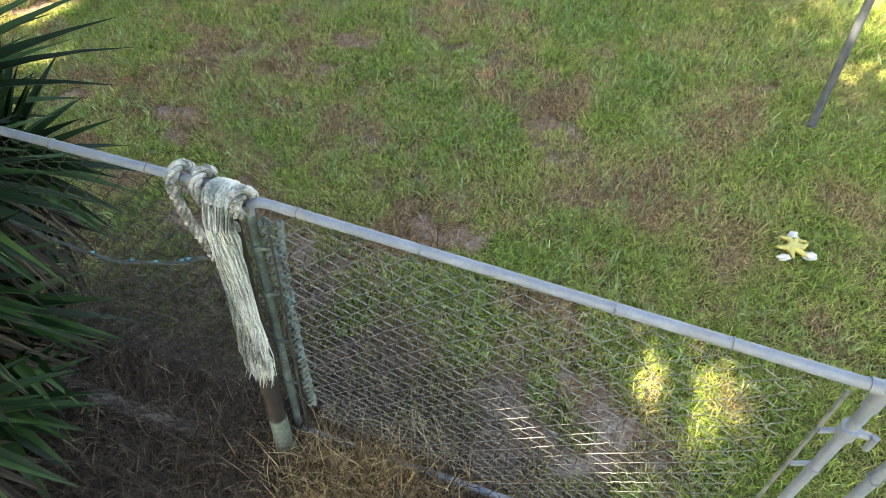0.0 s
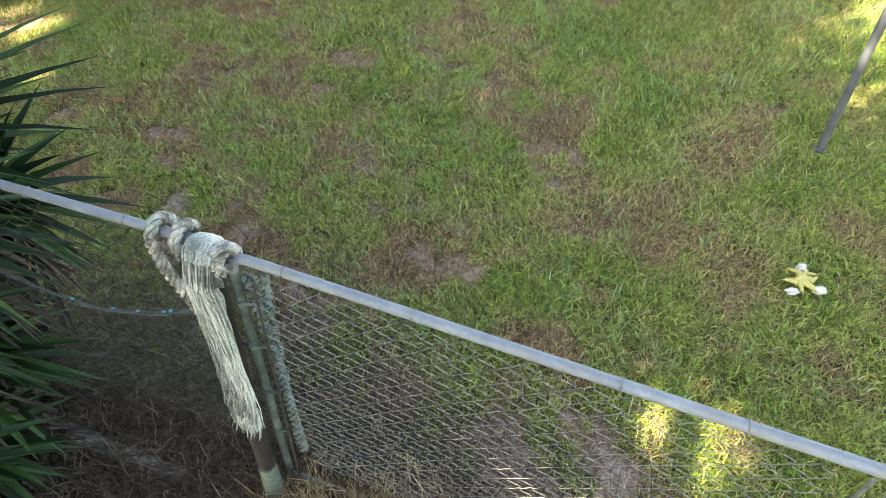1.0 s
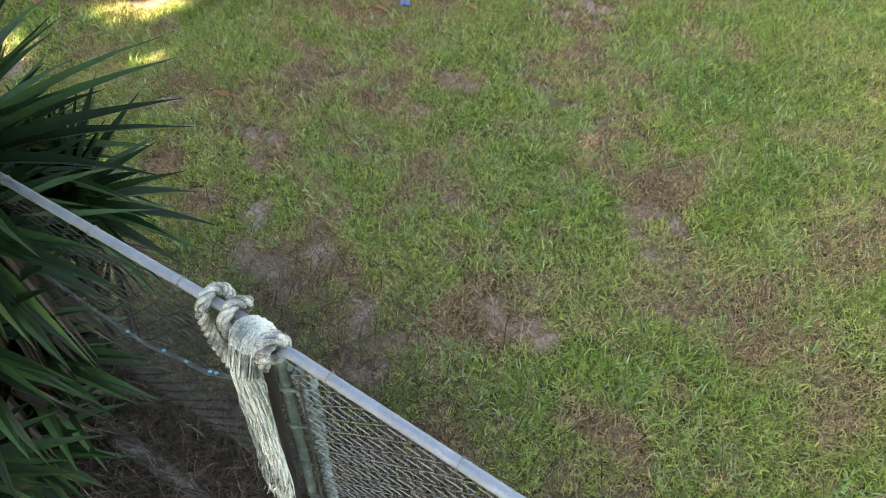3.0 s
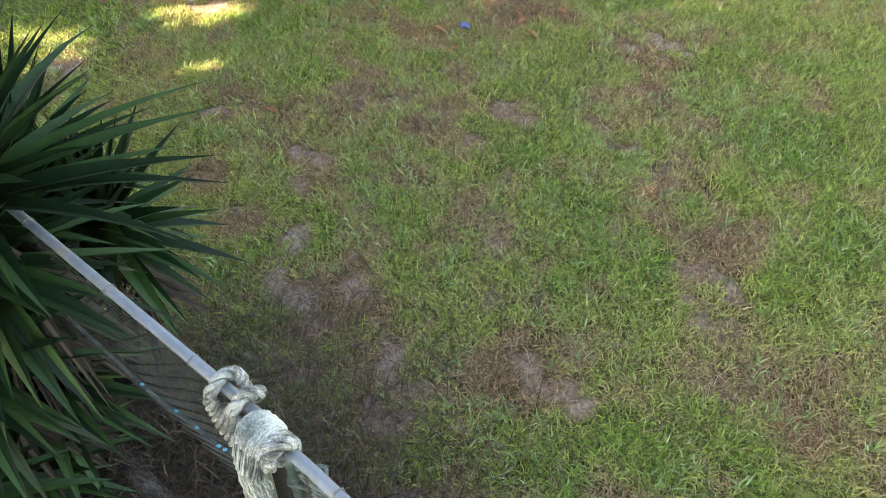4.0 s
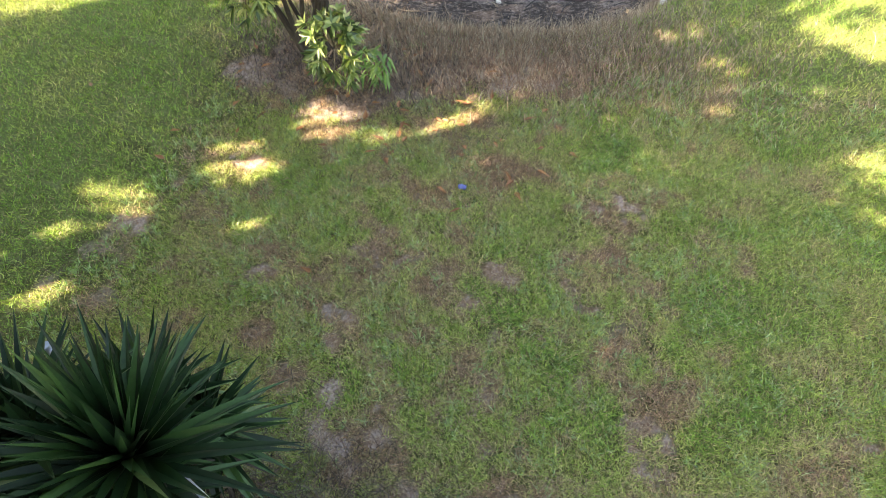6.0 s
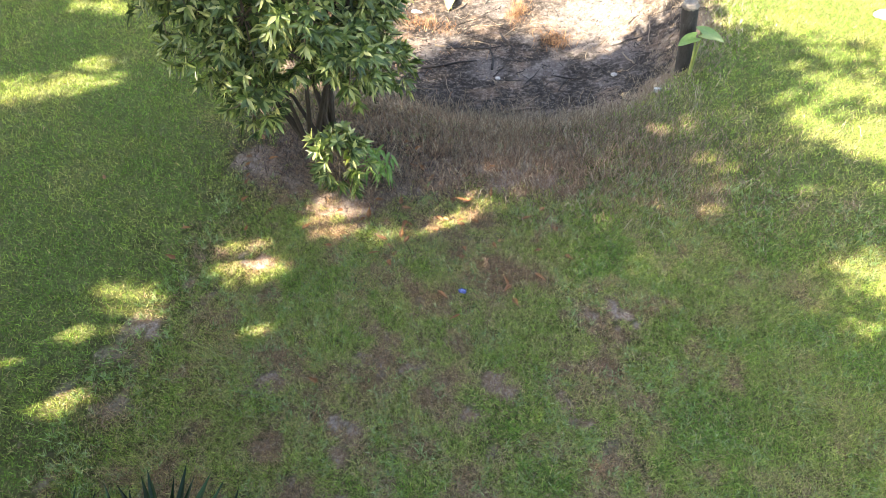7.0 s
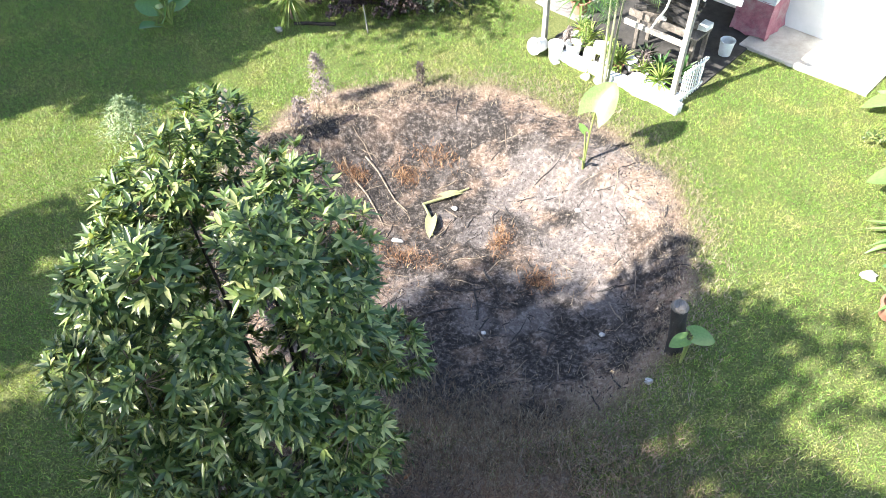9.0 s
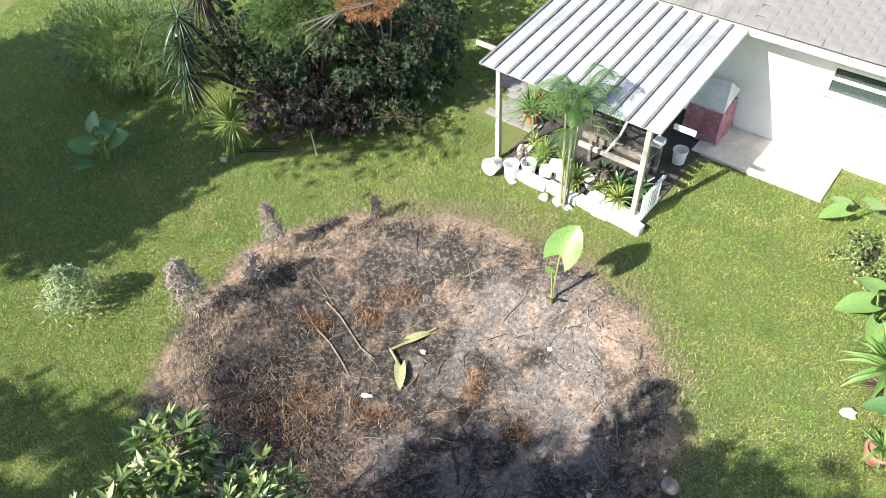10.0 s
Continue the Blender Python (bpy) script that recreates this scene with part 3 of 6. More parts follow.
def lawn(name, n, x0, x1, y0, y1, length, width, label, segs, keep, lean, brown, stale):
    rs = np.random.RandomState(n % 1000)
    x, y = x0 + rs.rand(n) * (x1 - x0), y0 + rs.rand(n) * (y1 - y0)
    c = field(COVER_R, x, y)
    tuft = smooth01((fbm(x, y, 0.07, 33, 3) - 0.3) / 0.35)
    ok = (rs.rand(n) < np.clip(0.06 + 0.94 * smooth01((c - 0.05) / 0.6) * (0.4 + 0.6 * tuft), 0, 1) * (1 - field(BURN_R, x, y))) & keep(x, y)
    x, y, c = x[ok], y[ok], c[ok]
    r = rs.rand(len(x), 4)
    dry = fbm(x, y, 0.5, 31)
    tint = (0.34 if brown > 0.4 else 0.5) + 0.36 * np.clip(c, 0, 1.1) + (1.3 if brown else 1.0) * (0.5 - dry) + 0.55 * (r[:, 0] - 0.5) - brown * field(BROWN_R, x, y) * (0.5 + 0.9 * r[:, 1])
    tint = np.where(rs.rand(len(x)) < stale, 0.3 * r[:, 1], tint)
    return blades(name, x, y, length * (0.5 + 0.9 * r[:, 1]) * (0.55 + 0.5 * np.clip(c, 0, 1.1)), width * (0.6 + 0.8 * r[:, 2]), lean + 0.75 * r[:, 3], tint, GRASS, label, segs)


def on_lawn(x, y):
    house = (x - 0.12) * 0.494 + (y - 15.03) * 0.8695
    along = (x - 0.12) * 0.8695 - (y - 15.03) * 0.494
    return ~((house > 0.0) & (along < 0.1) & (along > -3.6)) & ~((house > 2.57) & (along > -0.5) & ((along < 2.3) | (house > 3.7))) & ~((along <= -3.4) & (along > -4.9) & (house > 1.0))


def near_share(x, y):
    """1 where the near, finely built lawn lies, fading to 0 at its edges."""
    return smooth01((x + 4.4) / 1.3) * smooth01((7.6 - y) / 1.5) * smooth01((3.6 - x) / 1.0)


def fade(x, y):
    return np.random.RandomState(len(x) % 991).rand(len(x))


lawn("lawn_grass", 1450000, -4.4, 3.6, 0.4, 7.6, 0.066, 0.0060, "short coarse lawn grass, green with brown patches", 2, lambda x, y: on_lawn(x, y) & (fade(x, y) < near_share(x, y)), 0.7, 0.5, 0.14)
lawn("meadow_grass", 2700000, -17.0, 5.4, 1.0, 24.0, 0.06, 0.0095, "mown lawn grass in sun and shade", 1, lambda x, y: on_lawn(x, y) & (fade(x, y) > near_share(x, y)), 0.65, 0.3, 0.08)

# coarse tufts: stars of broad flat blades among the fine grass
COARSE = foliage("coarse_grass_blades", [(0.0, (0.24, 0.42, 0.12)), (0.5, (0.30, 0.47, 0.19)), (1.0, (0.50, 0.58, 0.33))], 0.4, 0.3, (1, 1, 0.5), "tint", (0.5, 0.95, 1.25))
rs = np.random.RandomState(71)
tx, ty = -4.4 + rs.rand(14000) * 7.9, 1.0 + rs.rand(14000) * 6.8
ok = (rs.rand(14000) < 0.7 * smooth01((field(COVER_R, tx, ty) - 0.15) / 0.5) * smooth01((fbm(tx, ty, 0.35, 72, 3) - 0.42) / 0.2)) & (field(BURN_R, tx, ty) < 0.1)
tx, ty = np.repeat(tx[ok], 8), np.repeat(ty[ok], 8)
q = rs.rand(len(tx), 4)
blades("coarse_grass", tx + 0.012 * (q[:, 0] - 0.5), ty + 0.012 * (q[:, 1] - 0.5), 0.04 + 0.075 * q[:, 2], 0.005 + 0.0055 * q[:, 3], 0.5 + 0.85 * q[:, 0], q[:, 1], COARSE, "star-shaped tufts of broad pale lawn grass", 2)


# ---- fence and gate ----
RAIL = 1.56
BEND, LATCH = Vector((-0.433, 1.344, RAIL)), Vector((1.13, 0.705, RAIL))
FOOT = Vector((-0.615, 1.325, 0.0))


def arc(a, corner, b, r, n=6):
    """Points of a rounded corner between two straight runs."""
    u, w = (Vector(a) - Vector(corner)).normalized(), (Vector(b) - Vector(corner)).normalized()
    p0, p1, c = Vector(corner) + u * r, Vector(corner) + w * r, Vector(corner)
    return [(1 - s) ** 2 * p0 + 2 * s * (1 - s) * c + s * s * p1 for s in [i / n for i in range(n + 1)]]


def chain_link(origin, along, down, wide, deep, sag=0.01, pitch=0.084):
    """Woven diamonds of wire between a top rail and the ground."""
    b = Build()
    along, down = Vector(along).normalized(), Vector(down).normalized()
    nrm = along.cross(down)
    half, rise, hook = pitch / 2, pitch * 0.5, 0.006
    for i in range(int(wide / half)):
        pts = []
        for j in range(int(deep / rise) + 1):
            flip = 1 if (i + j) % 2 else -1
            s = half * (i + 0.5 + 0.5 * flip) + 0.003 * math.sin(j * 1.7 + i * 0.6)
            t = rise * j + 0.004 * math.sin(s * 9)
            o = 0.004 * flip + sag * math.sin(3.1 * s / wide) * math.sin(2.8 * t / deep)
            for d in (-hook, hook):
                pts.append(Vector(origin) + along * s + down * max(0.0, t + d) + nrm * o)
        b.tube(pts, 0.0014, 4, False)
    return b


def tie(parent, at, along, r, mat=None, label=""):
    """A wire wrapped round a pipe."""
    along = Vector(along).normalized()
    a = along.cross(Vector((0, 0, 1))).normalized() if abs(along.z) < 0.9 else Vector((1, 0, 0))
    c = along.cross(a)
    pts = [Vector(at) + along * (0.006 * k / 12 - 0.004) + (a * math.cos(k / 12 * 2 * math.pi * 1.6) + c * math.sin(k / 12 * 2 * math.pi * 1.6)) * (r + 0.003) for k in range(13)]
    part("wire_tie", Build().tube(pts, 0.0019, 5), mat or WIRE, parent, label)


way = (LATCH - BEND).normalized()
gate = empty("chain_link_gate", FOOT, "chain link gate with a rounded galvanised pipe frame", "gate")
bottom_l, bottom_r = FOOT + Vector((0, 0, 0.06)), Vector((1.13, 0.705, 0.06))
part("top_rail", Build().tube(arc(bottom_l, BEND + Vector((-0.02, 0.008, 0)), LATCH, 0.075, 8) + [BEND + way * k for k in (0.3, 0.7, 1.1, 1.5)] + [LATCH], 0.0155, 14), GALV, gate)
part("hinge_upright", Build().tube([bottom_l.lerp(BEND + Vector((-0.02, 0.008, 0)), k / 6 * 0.953) for k in range(7)], 0.0158, 14), MOSSPIPE, gate, "algae-stained pipe upright")
part("latch_upright", Build().tube([LATCH + Vector((0, 0, 0.01)), bottom_r], 0.0155, 14), GALV, gate)
part("bottom_rail", Build().tube([bottom_l, bottom_r], 0.0155, 12), GALV, gate)
part("corner_fitting", Build().tube([LATCH + way * -0.035, LATCH + way * 0.03], 0.0195, 14).tube([LATCH + Vector((0, 0, 0.012)), LATCH + Vector((0, 0, -0.09))], 0.0195, 14), GALV, gate)
part("chain_link", chain_link(BEND + way * 0.03 + Vector((-0.02, 0, -0.035)), LATCH - BEND, FOOT * 0.35 + Vector((1.13, 0.705, 0)) * 0.65 - (BEND * 0.35 + LATCH * 0.65), 1.56, 1.42), WIRE, gate)
part("tension_bar", Build().tube([LATCH - way * 0.06 + Vector((0, 0, -0.05)), bottom_r - way * 0.06], 0.006, 6), WIRE, gate)
part("tension_bar", Build().tube([BEND + way * 0.04 + Vector((-0.01, 0, -0.08)), bottom_l + way * 0.045], 0.005, 6), SHADEWIRE, gate)
for k in (0.16, 0.55, 1.08, 1.36):
    tie(gate, BEND + way * k, way, 0.0155)
for k in (0.14, 0.3, 0.5, 0.71):
    p = BEND.lerp(bottom_l, k) + Vector((-0.02 * (1 - k), 0, 0))
    part("tension_band", Build().tube([p + (FOOT - BEND).normalized() * -0.011, p + (FOOT - BEND).normalized() * 0.011], 0.018, 12).box((0.045, 0.005, 0.014), Matrix.Translation(p + way * 0.03)), MOSSPIPE, gate)
for k in (0.16, 0.3, 0.6):
    p = LATCH.lerp(bottom_r, k)
    part("tension_band", Build().tube([p + Vector((0, 0, 0.011)), p + Vector((0, 0, -0.011))], 0.0182, 12).box((0.05, 0.008, 0.018), Matrix.Translation(p - way * 0.035)), GALV, gate)
fork = Build().tube([LATCH + Vector((0, 0, -0.19)), LATCH + Vector((0, 0, -0.235))], 0.024, 12)
fork.tube([LATCH + way * 0.015 + Vector((0, 0, -0.21)), LATCH + way * 0.05 + Vector((0, 0, -0.21))], 0.011, 10)
fork.tube([LATCH + way * 0.05 + Vector((0.0, -0.012, -0.19)), LATCH + way * 0.05 + Vector((0, -0.012, -0.25))], 0.009, 8)
part("fork_latch", fork, GALV, gate)

leaf2 = empty("chain_link_gate", (1.26, 0.65, 0), "second chain link gate leaf with rounded pipe frame", "gate")
P0, P1 = Vector((1.255, 0.655, 0.06)), Vector((1.255, 0.655, 1.50))
END2 = P1 + way * 1.35
part("frame", Build().tube([P0, P0.lerp(P1, 0.5)] + arc(P0, P1, END2, 0.09, 8) + [END2, END2 - Vector((0, 0, 1.43))], 0.0155, 14), GALV, leaf2)
part("bottom_rail", Build().tube([P0, P0 + way * 1.35], 0.0155, 12), GALV, leaf2)
part("chain_link", chain_link(P1 + way * 0.06 - Vector((0, 0, 0.03)), way, (0, 0, -1), 1.25, 1.38), WIRE, leaf2)
for z in (1.32, 1.16):
    tie(leaf2, (1.255, 0.655, z), (0, 0, 1), 0.018)

left_end = Vector((-2.65, 2.16, RAIL))
fence = empty("chain_link_fence", (-0.6, 1.3, 0), "chain link fence run with galvanised top rail", "fence")
start = Vector((-0.47, 1.375, RAIL))
fw = (left_end - start).normalized()
part("top_rail", Build().tube([start + way * 0.015, start + fw * 0.8, start + fw * 1.6, left_end], 0.0155, 14), GALV, fence)
part("chain_link", chain_link(start + fw * 0.08 - Vector((0, 0, 0.02)), fw, (0, 0, -1), 2.2, 1.5, 0.02), SHADEWIRE, fence)
part("post", Build().tube([left_end + Vector((0, 0, 0.03)), (left_end.x, left_end.y, -0.2)], 0.026, 12), GALV, fence)
for k in (0.34, 0.72, 1.15, 1.6):
    tie(fence, start + fw * k, fw, 0.0155)
SLEEVE = surface("algae_sleeve", [(0.3, (0.06, 0.085, 0.07)), (0.6, (0.13, 0.165, 0.14)), (0.8, (0.2, 0.235, 0.205))], 0.7, 0, 10, 80, 0.2, 0.002, stain=(0.09, 0.08, 0.06))
post = empty("fence_post", (-0.68, 1.22, 0), "rotten dark post with a green pipe sleeve at its foot", "post")
ptop, pfoot = Vector((-0.545, 1.385, 1.52)), Vector((-0.682, 1.215, -0.12))
part("timber", Build().tube([ptop.lerp(pfoot, k / 8) + Vector((0.004 * math.sin(k * 2), 0.004 * math.cos(k), 0)) for k in range(9)], [0.037, 0.037, 0.039, 0.038, 0.036, 0.037, 0.035, 0.036, 0.034], 12), RUSTWOOD, post)
part("sleeve", Build().tube([ptop.lerp(pfoot, 0.74), ptop.lerp(pfoot, 0.87), ptop.lerp(pfoot, 1.0)], [0.038, 0.042, 0.043], 14), SLEEVE, post, "algae-green pipe sleeve")


# ---- ropes ----
def strand_rope(path, r, pitch, turns_sides=7, phase=0.0):
    """Three strands laid round a path."""
    path = [Vector(p) for p in path]
    fine, dist = [], [0.0]
    for a, c, d, e in zip([path[0]] + path, path, path[1:], path[2:] + [path[-1]]):
        for k in range(10):
            s = k / 10
            fine.append(0.5 * ((2 * c) + (d - a) * s + (2 * a - 5 * c + 4 * d - e) * s * s + (3 * c - a - 3 * d + e) * s ** 3))
    fine.append(path[-1])
    for p, q in zip(fine, fine[1:]):
        dist.append(dist[-1] + (q - p).length)
    out = []
    for j in range(3):
        pts = []
        for i, p in enumerate(fine):
            t = (fine[min(i + 1, len(fine) - 1)] - fine[max(i - 1, 0)]).normalized()
            a = t.cross(Vector((0.21, 0.37, 0.9))).normalized()
            c = t.cross(a)
            w = 2 * math.pi * (dist[i] / pitch + j / 3) + phase
            pts.append(p + (a * math.cos(w) + c * math.sin(w)) * r * 0.58)
        out.append(Build().tube(pts, r * 0.46, turns_sides))
    return out


def rope_thing(name, label, path, r, pitch, mat, phase=0.0):
    e = empty(name, path[-1], label, "rope")
    for st in strand_rope(path, r, pitch, 7, phase):
        part("strand", st, mat, e)
    return e


def wrap_path(at, along, r, turns, spread, start_angle=0.0, n=12):
    along = Vector(along).normalized()
    a = along.cross(Vector((0, 0, 1))).normalized()
    c = a.cross(along)
    return [Vector(at) + along * (spread * k / (turns * n)) + (a * math.cos(start_angle + 2 * math.pi * k / n) + c * math.sin(start_angle + 2 * math.pi * k / n)) * r for k in range(int(turns * n) + 1)]


FRONT = Vector((-0.378, -0.926, 0))
LOOP_A, LOOP_B, UPZ = start + fw * 0.215, start + fw * 0.13, Vector((0, 0, 1))
drop = [LOOP_A + FRONT * 0.05 - UPZ * 0.05, LOOP_A + FRONT * 0.056 - fw * 0.01 - UPZ * 0.12, LOOP_A + FRONT * 0.058 - fw * 0.03 - UPZ * 0.2, LOOP_A + FRONT * 0.06 - fw * 0.055 - UPZ * 0.3]
hitch = [LOOP_A + FRONT * 0.042 + UPZ * 0.012, LOOP_A + UPZ * 0.043, LOOP_A - FRONT * 0.042 + UPZ * 0.005, LOOP_A.lerp(LOOP_B, 0.5) - FRONT * 0.03 - UPZ * 0.045, LOOP_B - FRONT * 0.042 + UPZ * 0.005, LOOP_B + UPZ * 0.045, LOOP_B + FRONT * 0.044 + UPZ * 0.01, LOOP_B + FRONT * 0.05 - fw * 0.03 - UPZ * 0.05, start + fw * 0.05 + FRONT * 0.055 - UPZ * 0.075, start + fw * 0.03 + FRONT * 0.05 - UPZ * 0.13]
knot = rope_thing("rope_hitch", "thick weathered laid rope hitched round the top rail", drop[::-1] + hitch, 0.019, 0.085, ROPE)
part("blue_whipping", Build().tube(wrap_path(LOOP_B + FRONT * 0.051 - fw * 0.035 - UPZ * 0.055, -fw - UPZ * 0.6, 0.021, 2, 0.03), 0.005, 6), BLUE, knot, "blue twine whipping")
hang = [Vector((-0.428 - 0.075 * k, 1.352 + 0.01 * math.sin(3 * k), 1.455 - k)) for k in (0.0, 0.12, 0.35, 0.6, 0.85, 1.08, 1.2)]
rope_thing("hanging_rope", "grey-green laid rope hanging beside the gate post", hang, 0.021, 0.12, ROPEGREEN)
rope_thing("hanging_rope", "second grey-green rope hanging behind the first", [p + Vector((0.04 - 0.012 * k, 0.014, -0.02)) for k, p in enumerate(hang[:6])], 0.016, 0.09, ROPEGREEN, 1.1)
lie = [tuple(drop[-1]), (-0.70, 1.38, 1.25), (-0.80, 1.41, 1.19), (-0.95, 1.47, 1.12), (-1.14, 1.53, 1.07), (-1.4, 1.62, 1.1), (-1.7, 1.72, 1.2)]
line = rope_thing("slack_rope", "thin dirty rope with blue flecks strung into the yucca", lie, 0.0085, 0.06, DIRTYROPE)
for k in range(5):
    i = 1 + k % 4
    p = Vector(lie[i]).lerp(Vector(lie[i + 1]), rnd(0, 1)) + Vector((0, 0, 0.008))
    part("blue_fleck", Build().blob(p, (0.009, 0.006, 0.005), 1, 0.4, k), BLUE, line, "blue thread")

SAG = Vector((-0.137, -0.13, -1.6)).normalized()
HEART = surface('packed_fibre', [(0.3, (0.13, 0.14, 0.11)), (0.6, (0.27, 0.28, 0.23)), (0.8, (0.42, 0.42, 0.36))], 0.9, 0, 14, 200, 0.8, 0.004, (1, 1, 0.2))
# the unlaid end: a hank of loose fibres draped over the corner
FR = Vector((-0.515, 1.355, RAIL))
fray = empty("frayed_rope", FR, "bleached rope end unravelled into hanging fibres", "rope")
for j in range(34):
    u = (j / 33 - 0.5)
    for q in range(6):
        ang = rnd(-1, 1)
        L = rnd(0.78, 0.93) - 0.12 * abs(u)
        ph, am = rnd(0, 6.3), rnd(0.006, 0.017)
        pts = []
        side = way * (u * 0.088 + rnd(-0.012, 0.012))
        lay = 0.024 + (0.008 + 0.026 * math.sqrt(max(0.0, 1 - 3.6 * u * u))) * rnd(0.4, 1)
        for w in (-0.7, -0.2, 0.4, 1.0, 1.57, 2.2, 2.8):
            pts.append(FR + side + FRONT * (-math.cos(w) * lay) + Vector((0, 0, math.sin(w) * lay)))
        n = 14
        for s in range(1, n):
            t = s / (n - 1)
            widen = 1 - 0.2 * math.sin(2.6 * t) + 0.45 * t
            pts.append(FR + side * widen + FRONT * (lay + 0.012) + SAG * (L * t) + way * (am * math.sin(ph + 17 * t) * (0.3 + t)) + FRONT * (am * math.cos(ph + 14 * t)))
        part("fibre", Build().tube(pts, [0.0028] * (len(pts) - 3) + [0.0026, 0.002, 0.001], 4, False), FRAY, fray)
for st in strand_rope(wrap_path(FR + way * 0.045, way, 0.036, 1.5, 0.03, 1.0), 0.018, 0.08):
    part("wrapped_strand", st, ROPE, fray, "grey rope turn round the rail")
part("heart", Build().tube([FR + FRONT * 0.03, FR + FRONT * 0.035 + SAG * 0.35, FR + FRONT * 0.035 + SAG * 0.72], [0.026, 0.028, 0.03], 10), HEART, fray, "packed fibre core")

LOGWOOD = surface("split_log_wood", [(0.36, (0.018, 0.014, 0.012)), (0.5, (0.09, 0.078, 0.068)), (0.62, (0.24, 0.22, 0.20))], 0.85, 0, 9, 80, 0.8, 0.008, (0.25, 1, 1))
log_a, log_b = Vector((-2.1, 1.66, 0.07)), Vector((-0.98, 1.26, 0.05))
log = empty("fallen_log", log_b, "silvered split log lying in dry grass", "log")
part("trunk", Build().tube([log_a.lerp(log_b, k / 9) + Vector((0, 0, 0.012 * math.sin(k * 1.9))) for k in range(10)], [0.046, 0.048, 0.045, 0.047, 0.044, 0.041, 0.04, 0.038, 0.03, 0.016], 9), LOGWOOD, log)


# ---- plants ----
def rosette(b, at, n, length, width, up_lo, up_hi, droop, tilt=Vector((0, 0, 0)), fold=0.3, segs=5, shape=0.55):
    """Sword leaves round a crown."""
    for i in range(n):
        s = i / max(1, n - 1)
        w = i * 2.39996 + rnd(-0.25, 0.25)
        el = radians(up_hi + (up_lo - up_hi) * s + rnd(-9, 9))
        d = Vector((math.cos(w) * math.cos(el), math.sin(w) * math.cos(el), math.sin(el))) + tilt
        L = length * rnd(0.75, 1.1)
        b.leaf(Vector(at) + d.normalized() * 0.02 - Vector((0, 0, 0.16 * s * length)), d, (0, 0, 1) if el < 1.3 else (math.cos(w), math.sin(w), 0.2), L, width * rnd(0.8, 1.15), droop * rnd(0.4, 1.7) * (0.3 + s), fold, segs, shape)
    return b


# Near-black on skirts and trunks: shade inside the clump put into the colour.
SKIRT = foliage("shaded_dead_yucca_leaf", [(0.0, (0.007, 0.005, 0.004)), (0.7, (0.02, 0.015, 0.011)), (1.0, (0.09, 0.07, 0.05))], 0.7, 0.1, (1, 0.9, 0.7))


def yucca(at, heads, label):
    e = empty("yucca", at, label, "yucca")
    for hx, hy, hz, n, L in heads:
        top = Vector((hx, hy, hz))
        g = Vector((at[0] + (hx - at[0]) * 0.35, at[1] + (hy - at[1]) * 0.35, gz(hx, hy) - 0.05))
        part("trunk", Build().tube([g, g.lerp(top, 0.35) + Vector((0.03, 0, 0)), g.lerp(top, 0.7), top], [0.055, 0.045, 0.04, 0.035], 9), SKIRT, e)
        part("leaf_head", rosette(Build(), top, n, L, 0.072, 8 if n > 125 else -30, 86, 0.15), YUCCA, e)
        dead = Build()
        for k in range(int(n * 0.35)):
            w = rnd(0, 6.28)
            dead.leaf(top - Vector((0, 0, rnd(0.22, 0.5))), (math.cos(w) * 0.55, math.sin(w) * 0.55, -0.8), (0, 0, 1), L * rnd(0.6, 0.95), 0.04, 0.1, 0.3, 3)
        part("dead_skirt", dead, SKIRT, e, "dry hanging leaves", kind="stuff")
    return e


yucca((-2.05, 1.75, 0), ((-1.76, 1.74, 1.72, 130, 0.78), (-2.3, 1.7, 1.7, 95, 0.62), (-1.85, 2.15, 1.05, 95, 0.52), (-2.05, 2.1, 1.35, 85, 0.56), (-1.84, 1.4, 1.15, 95, 0.55), (-2.3, 1.35, 1.25, 85, 0.6), (-1.9, 1.05, 0.75, 75, 0.55), (-1.95, 1.6, 0.7, 90, 0.54), (-2.05, 1.75, 1.5, 90, 0.56), (-2.25, 1.1, 0.8, 75, 0.58), (-1.82, 1.66, 1.45, 115, 0.6), (-2.5, 1.3, 1.85, 95, 0.58), (-2.65, 0.95, 1.6, 85, 0.58), (-2.1, 0.75, 0.5, 70, 0.52), (-1.95, 1.3, 0.4, 70, 0.5)), "dense dark green spineless yucca clump growing over the fence")


def whorl(b, at, way, n, length, width):
    """A ring of leaves at a twig's end."""
    way = Vector(way).normalized()
    a = way.cross(Vector((0.3, 0.2, 0.93))).normalized()
    c = way.cross(a)
    for i in range(n):
        w = i * 2.39996 + rnd(-0.3, 0.3)
        open_ = rnd(0.5, 1.35)
        d = way * math.cos(open_) + (a * math.cos(w) + c * math.sin(w)) * math.sin(open_)
        b.leaf(Vector(at) - way * (0.05 * i / n), d, way, length * rnd(0.7, 1.15), width * rnd(0.8, 1.2), rnd(0.05, 0.3), 0.18, 3, 0.7)


